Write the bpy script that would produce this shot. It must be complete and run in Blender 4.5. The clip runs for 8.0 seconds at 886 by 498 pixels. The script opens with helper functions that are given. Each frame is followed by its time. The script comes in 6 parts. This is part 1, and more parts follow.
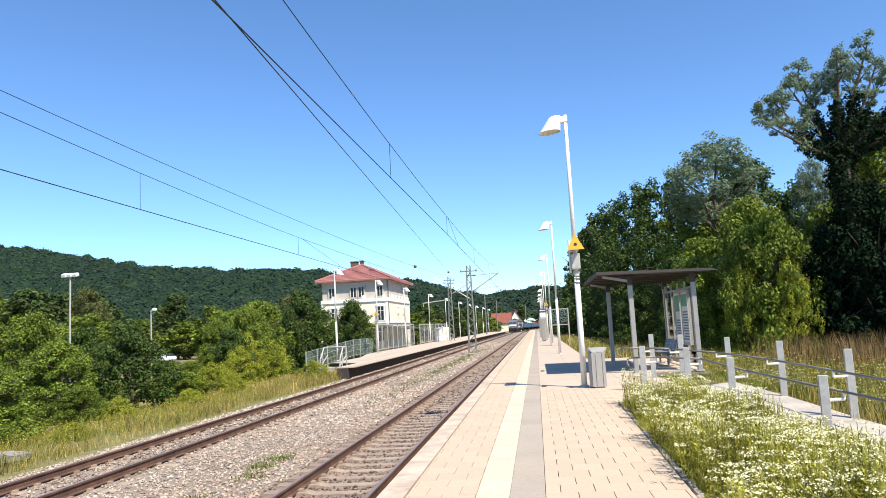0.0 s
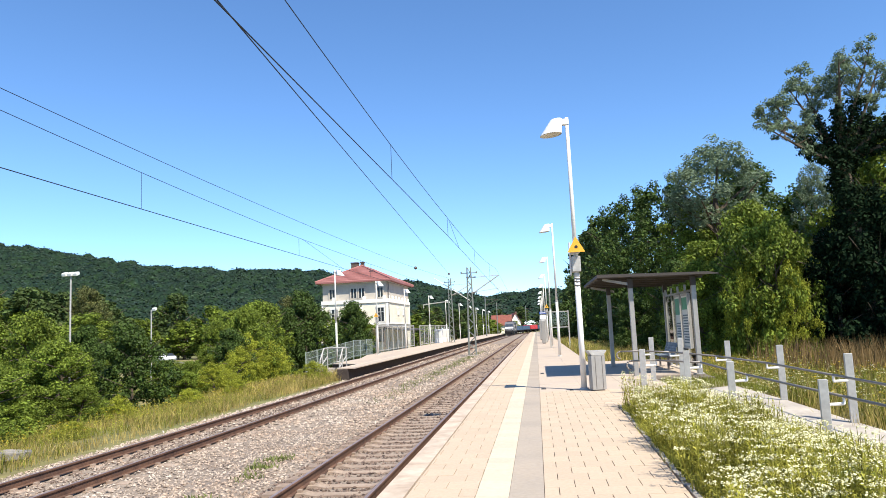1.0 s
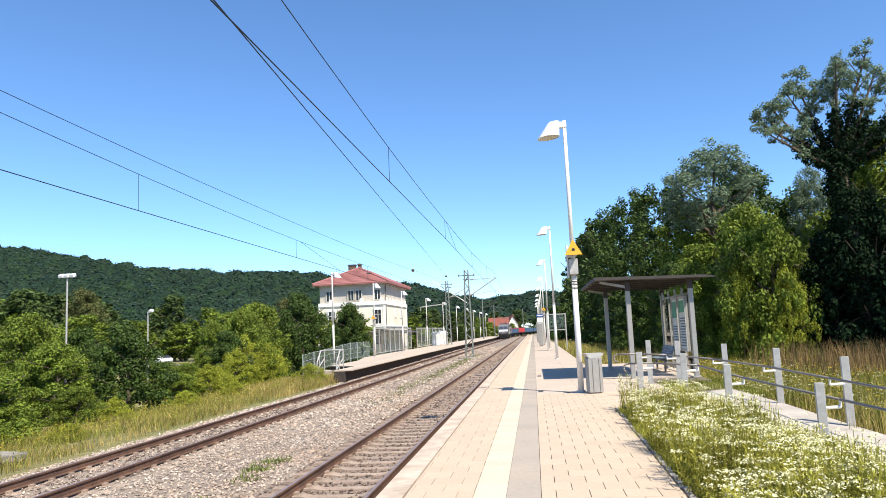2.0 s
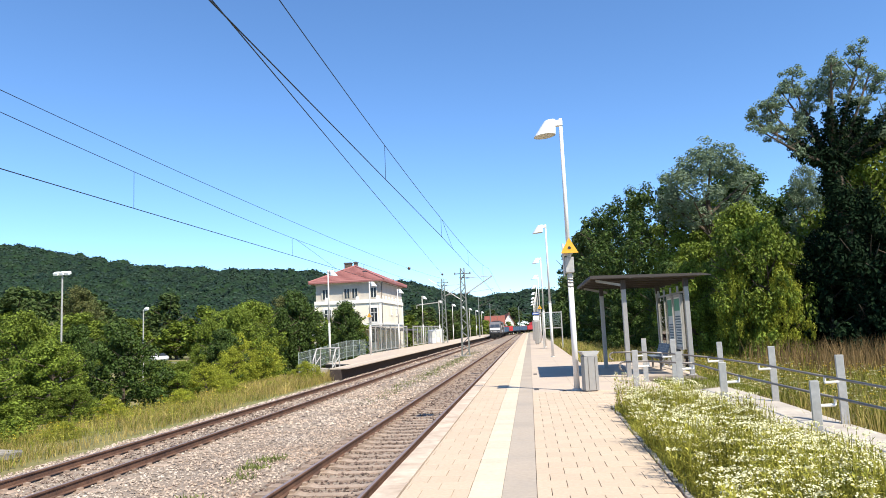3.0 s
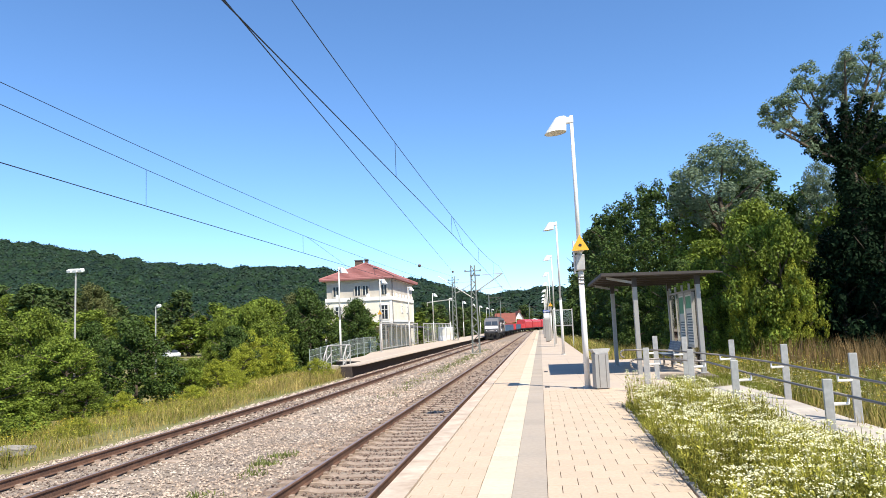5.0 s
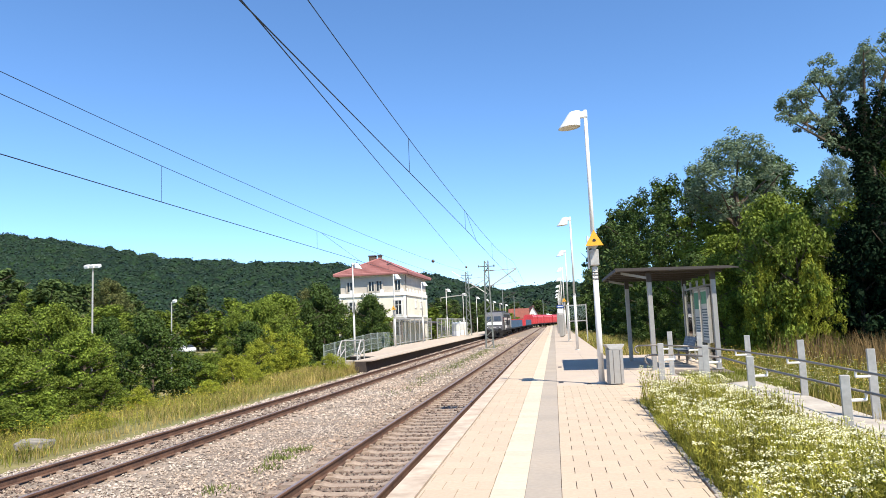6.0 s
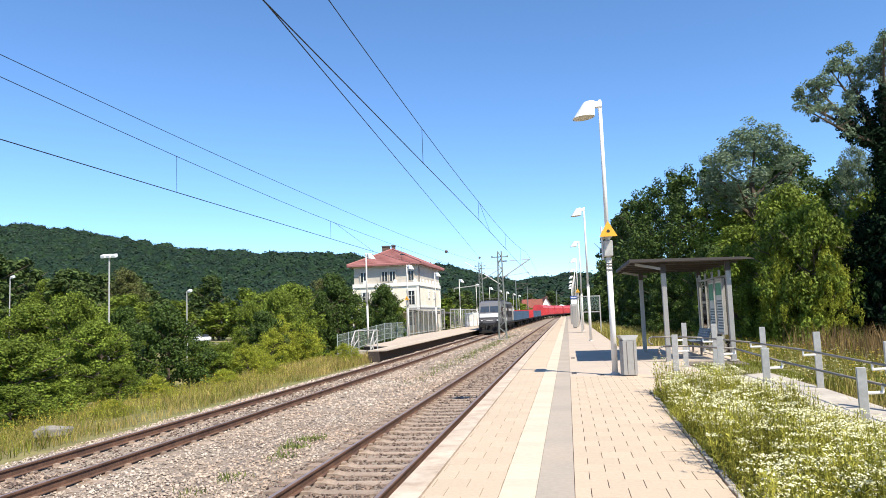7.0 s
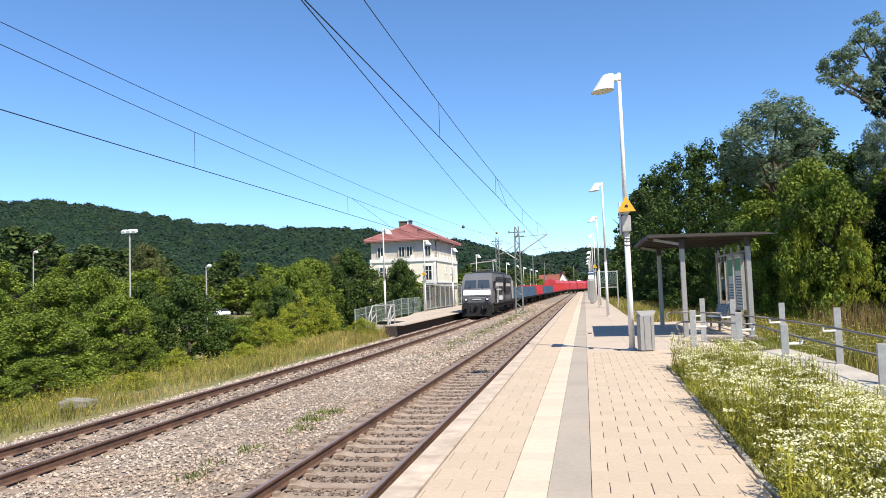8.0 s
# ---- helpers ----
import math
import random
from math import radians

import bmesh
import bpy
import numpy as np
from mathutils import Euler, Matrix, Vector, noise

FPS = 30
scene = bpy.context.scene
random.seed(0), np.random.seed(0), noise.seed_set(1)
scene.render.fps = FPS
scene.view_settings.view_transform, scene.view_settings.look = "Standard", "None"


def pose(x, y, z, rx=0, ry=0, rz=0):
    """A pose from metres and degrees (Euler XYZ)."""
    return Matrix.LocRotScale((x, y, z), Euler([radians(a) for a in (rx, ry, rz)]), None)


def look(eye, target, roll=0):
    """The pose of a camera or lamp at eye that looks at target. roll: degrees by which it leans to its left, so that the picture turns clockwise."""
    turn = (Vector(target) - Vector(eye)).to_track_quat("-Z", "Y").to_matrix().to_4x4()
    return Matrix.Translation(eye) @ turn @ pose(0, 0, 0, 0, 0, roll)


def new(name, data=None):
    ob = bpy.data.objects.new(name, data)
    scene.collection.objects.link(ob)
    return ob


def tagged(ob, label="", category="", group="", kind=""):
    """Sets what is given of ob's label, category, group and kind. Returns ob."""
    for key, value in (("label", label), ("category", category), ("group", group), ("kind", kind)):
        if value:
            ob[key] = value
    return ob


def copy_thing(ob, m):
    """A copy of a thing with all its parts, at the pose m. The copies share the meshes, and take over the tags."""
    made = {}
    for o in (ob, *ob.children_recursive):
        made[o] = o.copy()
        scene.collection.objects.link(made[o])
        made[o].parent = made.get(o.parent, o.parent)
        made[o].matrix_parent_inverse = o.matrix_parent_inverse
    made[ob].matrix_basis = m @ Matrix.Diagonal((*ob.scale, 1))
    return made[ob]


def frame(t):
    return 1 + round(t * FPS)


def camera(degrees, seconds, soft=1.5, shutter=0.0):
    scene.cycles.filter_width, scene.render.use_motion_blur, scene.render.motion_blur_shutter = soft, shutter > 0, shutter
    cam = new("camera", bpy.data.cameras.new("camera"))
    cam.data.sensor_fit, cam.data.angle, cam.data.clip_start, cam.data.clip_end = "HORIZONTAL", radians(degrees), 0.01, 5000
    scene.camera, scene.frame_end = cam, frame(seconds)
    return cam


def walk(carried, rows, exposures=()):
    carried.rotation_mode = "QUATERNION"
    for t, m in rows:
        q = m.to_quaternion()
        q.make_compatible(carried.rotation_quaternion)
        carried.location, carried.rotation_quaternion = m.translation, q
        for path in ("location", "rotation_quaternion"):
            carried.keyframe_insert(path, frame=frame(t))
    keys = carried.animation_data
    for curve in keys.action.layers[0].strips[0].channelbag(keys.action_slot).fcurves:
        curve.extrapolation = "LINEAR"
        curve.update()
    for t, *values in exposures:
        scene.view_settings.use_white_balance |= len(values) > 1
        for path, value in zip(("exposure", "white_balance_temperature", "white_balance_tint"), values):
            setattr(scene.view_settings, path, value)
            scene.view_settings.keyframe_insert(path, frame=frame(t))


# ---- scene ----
cam = camera(63.9, 8.0, soft=0.9)
# seconds, yaw, pitch, roll of a camera held at one spot
TURNS = [(0.0, 7.465, 6.355, 2.986), (0.5, 7.184, 5.944, 3.083), (1.0, 7.47, 6.487, 2.584), (1.5, 7.389, 6.706, 2.497),
         (3.0, 6.927, 6.506, 2.443), (3.5, 6.926, 6.422, 2.356), (4.0, 7.049, 6.377, 2.421), (4.5, 7.322, 6.36, 2.373),
         (6.0, 8.856, 5.998, 2.313), (6.5, 9.357, 5.682, 2.182), (7.0, 9.913, 5.275, 2.09), (7.5, 10.603, 3.957, 1.824),
         (8.0, 11.272, 3.329, 1.991)]
EXPOSURE = 0.75
walk(cam, [(t, pose(0, 0, 1.66, 90 + p, r, w)) for t, w, p, r in TURNS], [(0, EXPOSURE, 5250, 5), (6.5, EXPOSURE, 5250, 5), (8, EXPOSURE - 0.14, 5250, 5)])

# ---- light: clear summer sky, high sun behind and to the side of the camera ----
world = bpy.data.worlds.new("sky")
scene.world = world
world.use_nodes = True
wn = world.node_tree
sky = wn.nodes.new("ShaderNodeTexSky")
sky.sky_type, sky.sun_disc = "NISHITA", False
sky.sun_elevation, sky.sun_rotation = radians(52.9), radians(134)
sky.altitude, sky.air_density, sky.dust_density, sky.ozone_density = 300, 0.8, 0.0, 1.8
wn.nodes["Background"].inputs[1].default_value = 0.115
wn.links.new(sky.outputs[0], wn.nodes["Background"].inputs[0])
sun = new("sun", bpy.data.lights.new("sun", "SUN"))
sun.data.energy, sun.data.angle, sun.data.color = 5.4, radians(0.53), (1.0, 0.80, 0.565)
sun.matrix_basis = look((54, -52, 100), (0, 0, 0))


# ---- materials ----
def material(name, color, rough=0.8, metal=0.0, vary=0.15, scale=6.0, bump=0.0, bump_scale=60.0, second=None, second_scale=1.2,
             second_amount=0.5, island=0.0, spec=0.5, coords="Object", obj_random=0.0, translucent=0.0):
    """Procedural surface: base colour with fine grain, broad stains, relief and random variation piece by piece."""
    m = bpy.data.materials.new(name)
    m.use_nodes = True
    t = m.node_tree
    b = t.nodes["Principled BSDF"]
    b.inputs["Roughness"].default_value, b.inputs["Metallic"].default_value = rough, metal
    b.inputs["Specular IOR Level"].default_value = spec
    co = t.nodes.new("ShaderNodeTexCoord")
    src = t.nodes.new("ShaderNodeNewGeometry").outputs["Position"] if coords == "World" else co.outputs[coords]

    def noise_node(s, detail=4.0):
        n = t.nodes.new("ShaderNodeTexNoise")
        n.inputs["Scale"].default_value, n.inputs["Detail"].default_value = s, detail
        t.links.new(src, n.inputs["Vector"])
        return n.outputs["Fac"]

    def mapped(fac, lo, hi):
        r = t.nodes.new("ShaderNodeMapRange")
        r.inputs[1].default_value, r.inputs[2].default_value = 0.25, 0.75
        r.inputs[3].default_value, r.inputs[4].default_value = lo, hi
        t.links.new(fac, r.inputs[0])
        return r.outputs[0]

    col = t.nodes.new("ShaderNodeRGB")
    col.outputs[0].default_value = (*color, 1)
    out = col.outputs[0]
    if second:
        mix = t.nodes.new("ShaderNodeMix")
        mix.data_type = "RGBA"
        t.links.new(mapped(noise_node(second_scale, 6.0), 0.0, second_amount * 2), mix.inputs[0])
        mix.clamp_factor = True
        t.links.new(out, mix.inputs[6])
        mix.inputs[7].default_value = (*second, 1)
        out = mix.outputs[2]
    value = mapped(noise_node(scale), 1 - vary, 1 + vary)
    for amount, socket in ((island, ("ShaderNodeNewGeometry", "Random Per Island")), (obj_random, ("ShaderNodeObjectInfo", "Random"))):
        if amount:
            r = t.nodes.new("ShaderNodeMapRange")
            r.inputs[3].default_value, r.inputs[4].default_value = 1 - amount, 1 + amount
            t.links.new(t.nodes.new(socket[0]).outputs[socket[1]], r.inputs[0])
            mul = t.nodes.new("ShaderNodeMath")
            mul.operation = "MULTIPLY"
            t.links.new(value, mul.inputs[0]), t.links.new(r.outputs[0], mul.inputs[1])
            value = mul.outputs[0]
    sc = t.nodes.new("ShaderNodeVectorMath")
    sc.operation = "SCALE"
    t.links.new(out, sc.inputs[0]), t.links.new(value, sc.inputs["Scale"])
    t.links.new(sc.outputs[0], b.inputs["Base Color"])
    if bump:
        bp = t.nodes.new("ShaderNodeBump")
        bp.inputs["Strength"].default_value, bp.inputs["Distance"].default_value = 0.6, bump
        t.links.new(noise_node(bump_scale, 5.0), bp.inputs["Height"])
        t.links.new(bp.outputs[0], b.inputs["Normal"])
    if translucent:
        tr = t.nodes.new("ShaderNodeBsdfTranslucent")
        t.links.new(sc.outputs[0], tr.inputs[0])
        ms = t.nodes.new("ShaderNodeMixShader")
        ms.inputs[0].default_value = translucent
        t.links.new(b.outputs[0], ms.inputs[1]), t.links.new(tr.outputs[0], ms.inputs[2])
        t.links.new(ms.outputs[0], t.nodes["Material Output"].inputs[0])
    return m


def glass_material(name, tint, rough=0.03):
    m = bpy.data.materials.new(name)
    m.use_nodes = True
    t = m.node_tree
    gl, tp, mx, fr = (t.nodes.new(n) for n in ("ShaderNodeBsdfGlossy", "ShaderNodeBsdfTransparent", "ShaderNodeMixShader", "ShaderNodeFresnel"))
    gl.inputs["Roughness"].default_value = rough
    tp.inputs[0].default_value = (*tint, 1)
    fr.inputs[0].default_value = 1.5
    t.links.new(fr.outputs[0], mx.inputs[0]), t.links.new(tp.outputs[0], mx.inputs[1]), t.links.new(gl.outputs[0], mx.inputs[2])
    t.links.new(mx.outputs[0], t.nodes["Material Output"].inputs[0])
    return m


M = {}
M["ground"] = material("dry_meadow_soil", (0.22, 0.175, 0.07), 0.95, vary=0.3, scale=2.0, bump=0.05, bump_scale=8, second=(0.14, 0.155, 0.04), second_scale=0.12, coords="World")
M["asphalt"] = material("asphalt", (0.09, 0.09, 0.09), 0.9, vary=0.2, scale=40, bump=0.004, coords="World")
M["ballast_bed"] = material("ballast_bed", (0.31, 0.25, 0.19), 0.95, vary=0.45, scale=22, bump=0.06, bump_scale=24, second=(0.20, 0.155, 0.12), second_scale=0.6, coords="World")
M["stone"] = material("ballast_stone", (0.43, 0.365, 0.295), 0.9, vary=0.2, scale=30, island=0.42, bump=0.004, second=(0.33, 0.24, 0.17), second_scale=0.7, coords="World")
M["track_stone"] = material("oil_stained_ballast_stone", (0.20, 0.145, 0.11), 0.9, vary=0.2, scale=30, island=0.45, bump=0.004, second=(0.13, 0.09, 0.07), second_scale=0.7, coords="World")
M["sleeper"] = material("weathered_concrete_sleeper", (0.37, 0.29, 0.22), 0.9, vary=0.2, scale=14, second=(0.24, 0.17, 0.12), second_scale=2.0, bump=0.004, obj_random=0.15)
M["rust"] = material("rusty_rail_steel", (0.16, 0.085, 0.05), 0.8, 0.1, vary=0.3, scale=30, second=(0.07, 0.038, 0.026), second_scale=3.0, bump=0.002)
M["railhead"] = material("worn_rail_head", (0.26, 0.20, 0.185), 0.5, 0.35, vary=0.2, scale=20)
M["slab"] = material("beige_paving_slab", (0.505, 0.39, 0.275), 0.9, vary=0.08, scale=24, second=(0.475, 0.375, 0.265), second_scale=0.8, bump=0.002, bump_scale=200, obj_random=0.04, island=0.04, coords="World")
M["joint"] = material("dark_paving_joint", (0.16, 0.13, 0.10), 0.95, vary=0.2, scale=30, coords="World")
M["tactile"] = material("pale_tactile_slab", (0.55, 0.475, 0.355), 0.85, vary=0.08, scale=14, second=(0.55, 0.46, 0.335), second_scale=1.5, bump=0.002, obj_random=0.05, island=0.05, coords="World")
M["grey_strip"] = material("grey_paving_strip", (0.395, 0.325, 0.25), 0.9, vary=0.08, scale=18, second=(0.33, 0.28, 0.225), second_scale=1.0, obj_random=0.04, coords="World")
M["edge_slab"] = material("platform_edge_concrete", (0.56, 0.46, 0.355), 0.9, vary=0.15, scale=8, second=(0.38, 0.29, 0.21), second_scale=2.5, bump=0.003, obj_random=0.06, coords="World")
M["plain"] = material("pale_platform_surface", (0.505, 0.41, 0.305), 0.9, vary=0.08, scale=14, second=(0.43, 0.35, 0.28), second_scale=0.6, coords="World")
M["concrete"] = material("concrete", (0.50, 0.445, 0.37), 0.9, vary=0.12, scale=9, second=(0.30, 0.26, 0.22), second_scale=1.2, bump=0.004, coords="World")
# very dark brown: the shade below the platform lip is put into the colour
M["shaded_concrete"] = material("shade_brown_concrete", (0.055, 0.04, 0.032), 0.95, vary=0.3, scale=5, bump=0.006, coords="World")
M["white_steel"] = material("white_painted_steel", (0.78, 0.74, 0.68), 0.5, vary=0.05, scale=4, second=(0.66, 0.62, 0.56), second_scale=2.0, second_amount=0.3)
M["lamp_white"] = material("white_lamp_enamel", (0.82, 0.81, 0.79), 0.35, vary=0.03, scale=6)
M["lens"] = material("grey_lamp_lens", (0.68, 0.66, 0.62), 0.25, vary=0.06, scale=20)
M["galv"] = material("galvanised_steel", (0.47, 0.45, 0.415), 0.55, 0.12, vary=0.14, scale=12, second=(0.38, 0.36, 0.33), second_scale=4.0)
M["hand_rail"] = material("weathered_rail_tube", (0.22, 0.195, 0.17), 0.5, 0.3, vary=0.15, scale=8)
M["dull_steel"] = material("dull_dark_steel", (0.16, 0.14, 0.12), 0.6, 0.4, vary=0.2, scale=10)
M["shelter_grey"] = material("grey_powder_coat", (0.33, 0.31, 0.28), 0.5, 0.2, vary=0.08, scale=8)
M["roof_under"] = material("brown_roof_sheet", (0.05, 0.04, 0.033), 0.7, vary=0.15, scale=5)
M["black"] = material("black_rubber", (0.02, 0.02, 0.02), 0.7, vary=0.2, scale=8)
M["yellow"] = material("yellow_sign_enamel", (0.85, 0.42, 0.02), 0.4, vary=0.03, scale=9)
M["blue_sign"] = material("blue_sign_enamel", (0.03, 0.08, 0.35), 0.4, vary=0.04, scale=9)
M["bench"] = material("blue_grey_wire_seat", (0.16, 0.19, 0.24), 0.5, 0.4, vary=0.1, scale=20)
M["paper"] = material("timetable_paper", (0.66, 0.66, 0.60), 0.6, vary=0.05, scale=5)
M["print"] = material("printed_bars", (0.10, 0.13, 0.16), 0.7, vary=0.1, scale=8)
M["print_green"] = material("printed_green", (0.10, 0.30, 0.17), 0.6, vary=0.2, scale=4)
M["fence_steel"] = material("pale_fence_steel", (0.36, 0.40, 0.37), 0.55, 0.1, vary=0.1, scale=6)
M["frost"] = material("dusty_screen_glass", (0.42, 0.44, 0.42), 0.3, vary=0.08, scale=2.0)


def see_through(m, share):
    """Lets part of what is behind show through a dusty pane."""
    t = m.node_tree
    tp, mx = t.nodes.new("ShaderNodeBsdfTransparent"), t.nodes.new("ShaderNodeMixShader")
    mx.inputs[0].default_value = share
    t.links.new(t.nodes["Principled BSDF"].outputs[0], mx.inputs[1]), t.links.new(tp.outputs[0], mx.inputs[2])
    t.links.new(mx.outputs[0], t.nodes["Material Output"].inputs[0])


see_through(M["frost"], 0.88)
M["tile_dark"] = material("weathered_orange_tile", (0.25, 0.075, 0.045), 0.8, vary=0.2, scale=3, second=(0.16, 0.05, 0.035), second_scale=0.8)
M["glass"] = glass_material("clear_glass", (0.86, 0.90, 0.88))
M["cream"] = material("cream_render", (0.86, 0.80, 0.65), 0.9, vary=0.05, scale=3, second=(0.72, 0.63, 0.46), second_scale=0.4, bump=0.002)
M["beige"] = material("grey_beige_render", (0.63, 0.56, 0.455), 0.9, vary=0.06, scale=3, second=(0.48, 0.42, 0.35), second_scale=0.4)
M["trim"] = material("white_stone_trim", (0.80, 0.76, 0.68), 0.85, vary=0.05, scale=5)
M["tile"] = material("red_roof_tile", (0.33, 0.145, 0.13), 0.75, vary=0.12, scale=5, second=(0.26, 0.10, 0.085), second_scale=0.7, obj_random=0.1, island=0.1)
M["window"] = material("dark_window_glass", (0.03, 0.034, 0.038), 0.12, vary=0.1, scale=1.0, spec=0.3)
M["windscreen"] = material("blue_tinted_windscreen", (0.05, 0.06, 0.075), 0.08, vary=0.1, scale=1.0, spec=0.9)
M["wood_dark"] = material("dark_wood", (0.12, 0.08, 0.055), 0.8, vary=0.2, scale=8)
M["loco_grey"] = material("grey_locomotive_paint", (0.15, 0.145, 0.155), 0.4, vary=0.1, scale=3, second=(0.14, 0.135, 0.135), second_scale=0.8)
M["loco_dark"] = material("dark_grey_locomotive_panel", (0.03, 0.03, 0.034), 0.5, vary=0.15, scale=3)
M["loco_white"] = material("white_locomotive_band", (0.78, 0.78, 0.79), 0.4, vary=0.05, scale=3)
M["bogie"] = material("sooty_bogie_steel", (0.018, 0.016, 0.015), 0.8, 0.2, vary=0.3, scale=6)
M["wagon_blue"] = material("blue_wagon_paint", (0.075, 0.13, 0.22), 0.55, vary=0.15, scale=4, second=(0.07, 0.10, 0.15), second_scale=0.9)
M["wagon_red"] = material("red_wagon_paint", (0.60, 0.055, 0.065), 0.5, vary=0.12, scale=3, second=(0.36, 0.04, 0.04), second_scale=0.6)
# pale pink that paints the highlight along the tall wagons' tops
M["wagon_highlight"] = material("pink_wagon_highlight", (0.62, 0.22, 0.21), 0.55, vary=0.12, scale=3)
M["car_white"] = material("white_car_paint", (0.80, 0.80, 0.80), 0.25, vary=0.02, scale=3)
M["bark"] = material("bark", (0.10, 0.075, 0.05), 0.95, vary=0.3, scale=12, bump=0.02, bump_scale=20)
# ivy on the trunk; on the thicket this near-black stands in for shade
M["ivy"] = material("ivy_and_shaded_leaf", (0.013, 0.025, 0.010), 0.75, vary=0.2, scale=3, island=0.5, spec=0.06, translucent=0.06)
M["leaf_dark"] = material("dark_green_leaf", (0.058, 0.090, 0.015), 0.6, vary=0.25, scale=0.7, island=0.5, spec=0.2, translucent=0.18, coords="World")
M["leaf_mid"] = material("green_leaf", (0.155, 0.198, 0.022), 0.6, vary=0.35, scale=0.5, island=0.55, spec=0.18, translucent=0.28, coords="World")
# dark leaf made paler for far trees, with haze put into the green
M["leaf_far"] = material("haze_lightened_leaf", (0.075, 0.105, 0.028), 0.7, vary=0.3, scale=0.4, island=0.45, spec=0.15, translucent=0.2, coords="World")
M["leaf_light"] = material("yellow_green_leaf", (0.31, 0.33, 0.03), 0.6, vary=0.3, scale=0.7, island=0.45, spec=0.15, translucent=0.32, coords="World")
M["leaf_olive"] = material("olive_brown_leaf", (0.15, 0.145, 0.045), 0.6, vary=0.3, scale=0.8, island=0.4, spec=0.15, translucent=0.2, second=(0.08, 0.10, 0.03), second_scale=0.6, coords="World")
M["leaf_silver"] = material("silvery_willow_leaf", (0.19, 0.24, 0.14), 0.55, vary=0.2, scale=0.8, island=0.35, spec=0.2, translucent=0.38, coords="World")
# the blue of distant haze is mixed into both forest colours
M["forest"] = material("haze_tinted_canopy", (0.011, 0.022, 0.020), 0.95, vary=0.6, scale=0.4, spec=0.1, second=(0.022, 0.040, 0.014), second_scale=0.09, second_amount=0.55, bump=2.0, bump_scale=0.6, coords="World")
M["forest_leaf"] = material("haze_tinted_leaf_clump", (0.016, 0.030, 0.029), 0.85, vary=0.35, scale=0.09, island=0.45, spec=0.1, second=(0.044, 0.060, 0.030), second_scale=0.06, second_amount=0.4, coords="World")
M["limestone"] = material("pale_limestone", (0.26, 0.24, 0.20), 0.95, vary=0.25, scale=0.6, bump=0.3, bump_scale=1.5)
M["dry_grass"] = material("dry_grass_blade", (0.45, 0.345, 0.12), 0.8, vary=0.35, scale=0.9, island=0.45, spec=0.15, translucent=0.3, second=(0.29, 0.25, 0.06), second_scale=0.5, second_amount=0.45, coords="World")
M["green_grass"] = material("green_grass_blade", (0.20, 0.21, 0.03), 0.7, vary=0.35, scale=0.9, island=0.45, spec=0.15, translucent=0.3, coords="World")
M["ballast_weed"] = material("dusty_ballast_weed", (0.17, 0.19, 0.055), 0.8, vary=0.3, scale=2.0, island=0.4, spec=0.15, translucent=0.2, coords="World")
M["weed"] = material("yellow_green_weed", (0.42, 0.39, 0.06), 0.7, vary=0.35, scale=2.2, island=0.5, spec=0.15, translucent=0.35, second=(0.24, 0.24, 0.04), second_scale=1.3, second_amount=0.38, coords="World")
M["flower_white"] = material("white_umbel", (0.72, 0.68, 0.40), 0.8, vary=0.1, scale=3, island=0.15, spec=0.15, translucent=0.15)
M["reed"] = material("brown_reed", (0.23, 0.155, 0.065), 0.8, vary=0.25, scale=0.8, island=0.35, spec=0.15, translucent=0.3, coords="World")
M["flower_yellow"] = material("yellow_flower", (0.62, 0.45, 0.03), 0.8, vary=0.1, scale=3, island=0.2, spec=0.15, translucent=0.2)
M["wire"] = material("dark_copper_wire", (0.022, 0.03, 0.045), 0.6, 0.3, vary=0.1, scale=3)
M["lattice"] = material("grey_green_mast_paint", (0.20, 0.21, 0.19), 0.7, 0.2, vary=0.15, scale=6)
M["insulator"] = material("brown_insulator", (0.10, 0.06, 0.045), 0.3, vary=0.1, scale=5)
M["rock"] = material("grey_rock", (0.25, 0.225, 0.19), 0.95, vary=0.2, scale=5, bump=0.03, bump_scale=8)


# ---- mesh helpers ----
def linked(name, bm, mat, parent=None, label="", smooth=False):
    me = bpy.data.meshes.new(name)
    bm.to_mesh(me)
    bm.free()
    me.materials.append(mat)
    if smooth:
        me.polygons.foreach_set("use_smooth", [True] * len(me.polygons))
    ob = new(name, me)
    ob.parent = parent
    return tagged(ob, label)


def part(name, bm, mat, parent=None, label="", smooth=False):
    return linked(name, bm, mat, parent, label, smooth)


def thing(name, m, label, category, group="", kind=""):
    ob = new(name)
    ob.matrix_basis = m
    ob.empty_display_size = 0.2
    return tagged(ob, label, category, group, kind)


def piece(name, me, m, parent):
    """An object of its own on a shared mesh."""
    ob = new(name, me)
    ob.parent, ob.matrix_basis = parent, m
    return ob


def box(bm, x0, x1, y0, y1, z0, z1, bevel=0.0, m=None):
    vs = bmesh.ops.create_cube(bm, size=1)["verts"]
    for v in vs:
        v.co = Vector(((x0 + x1) / 2 + v.co.x * (x1 - x0), (y0 + y1) / 2 + v.co.y * (y1 - y0), (z0 + z1) / 2 + v.co.z * (z1 - z0)))
    if m is not None:
        bmesh.ops.transform(bm, matrix=m, verts=vs)
    if bevel:
        es = list({e for v in vs for e in v.link_edges})
        bmesh.ops.bevel(bm, geom=es, offset=bevel, segments=1, affect="EDGES", profile=0.5)
    return bm


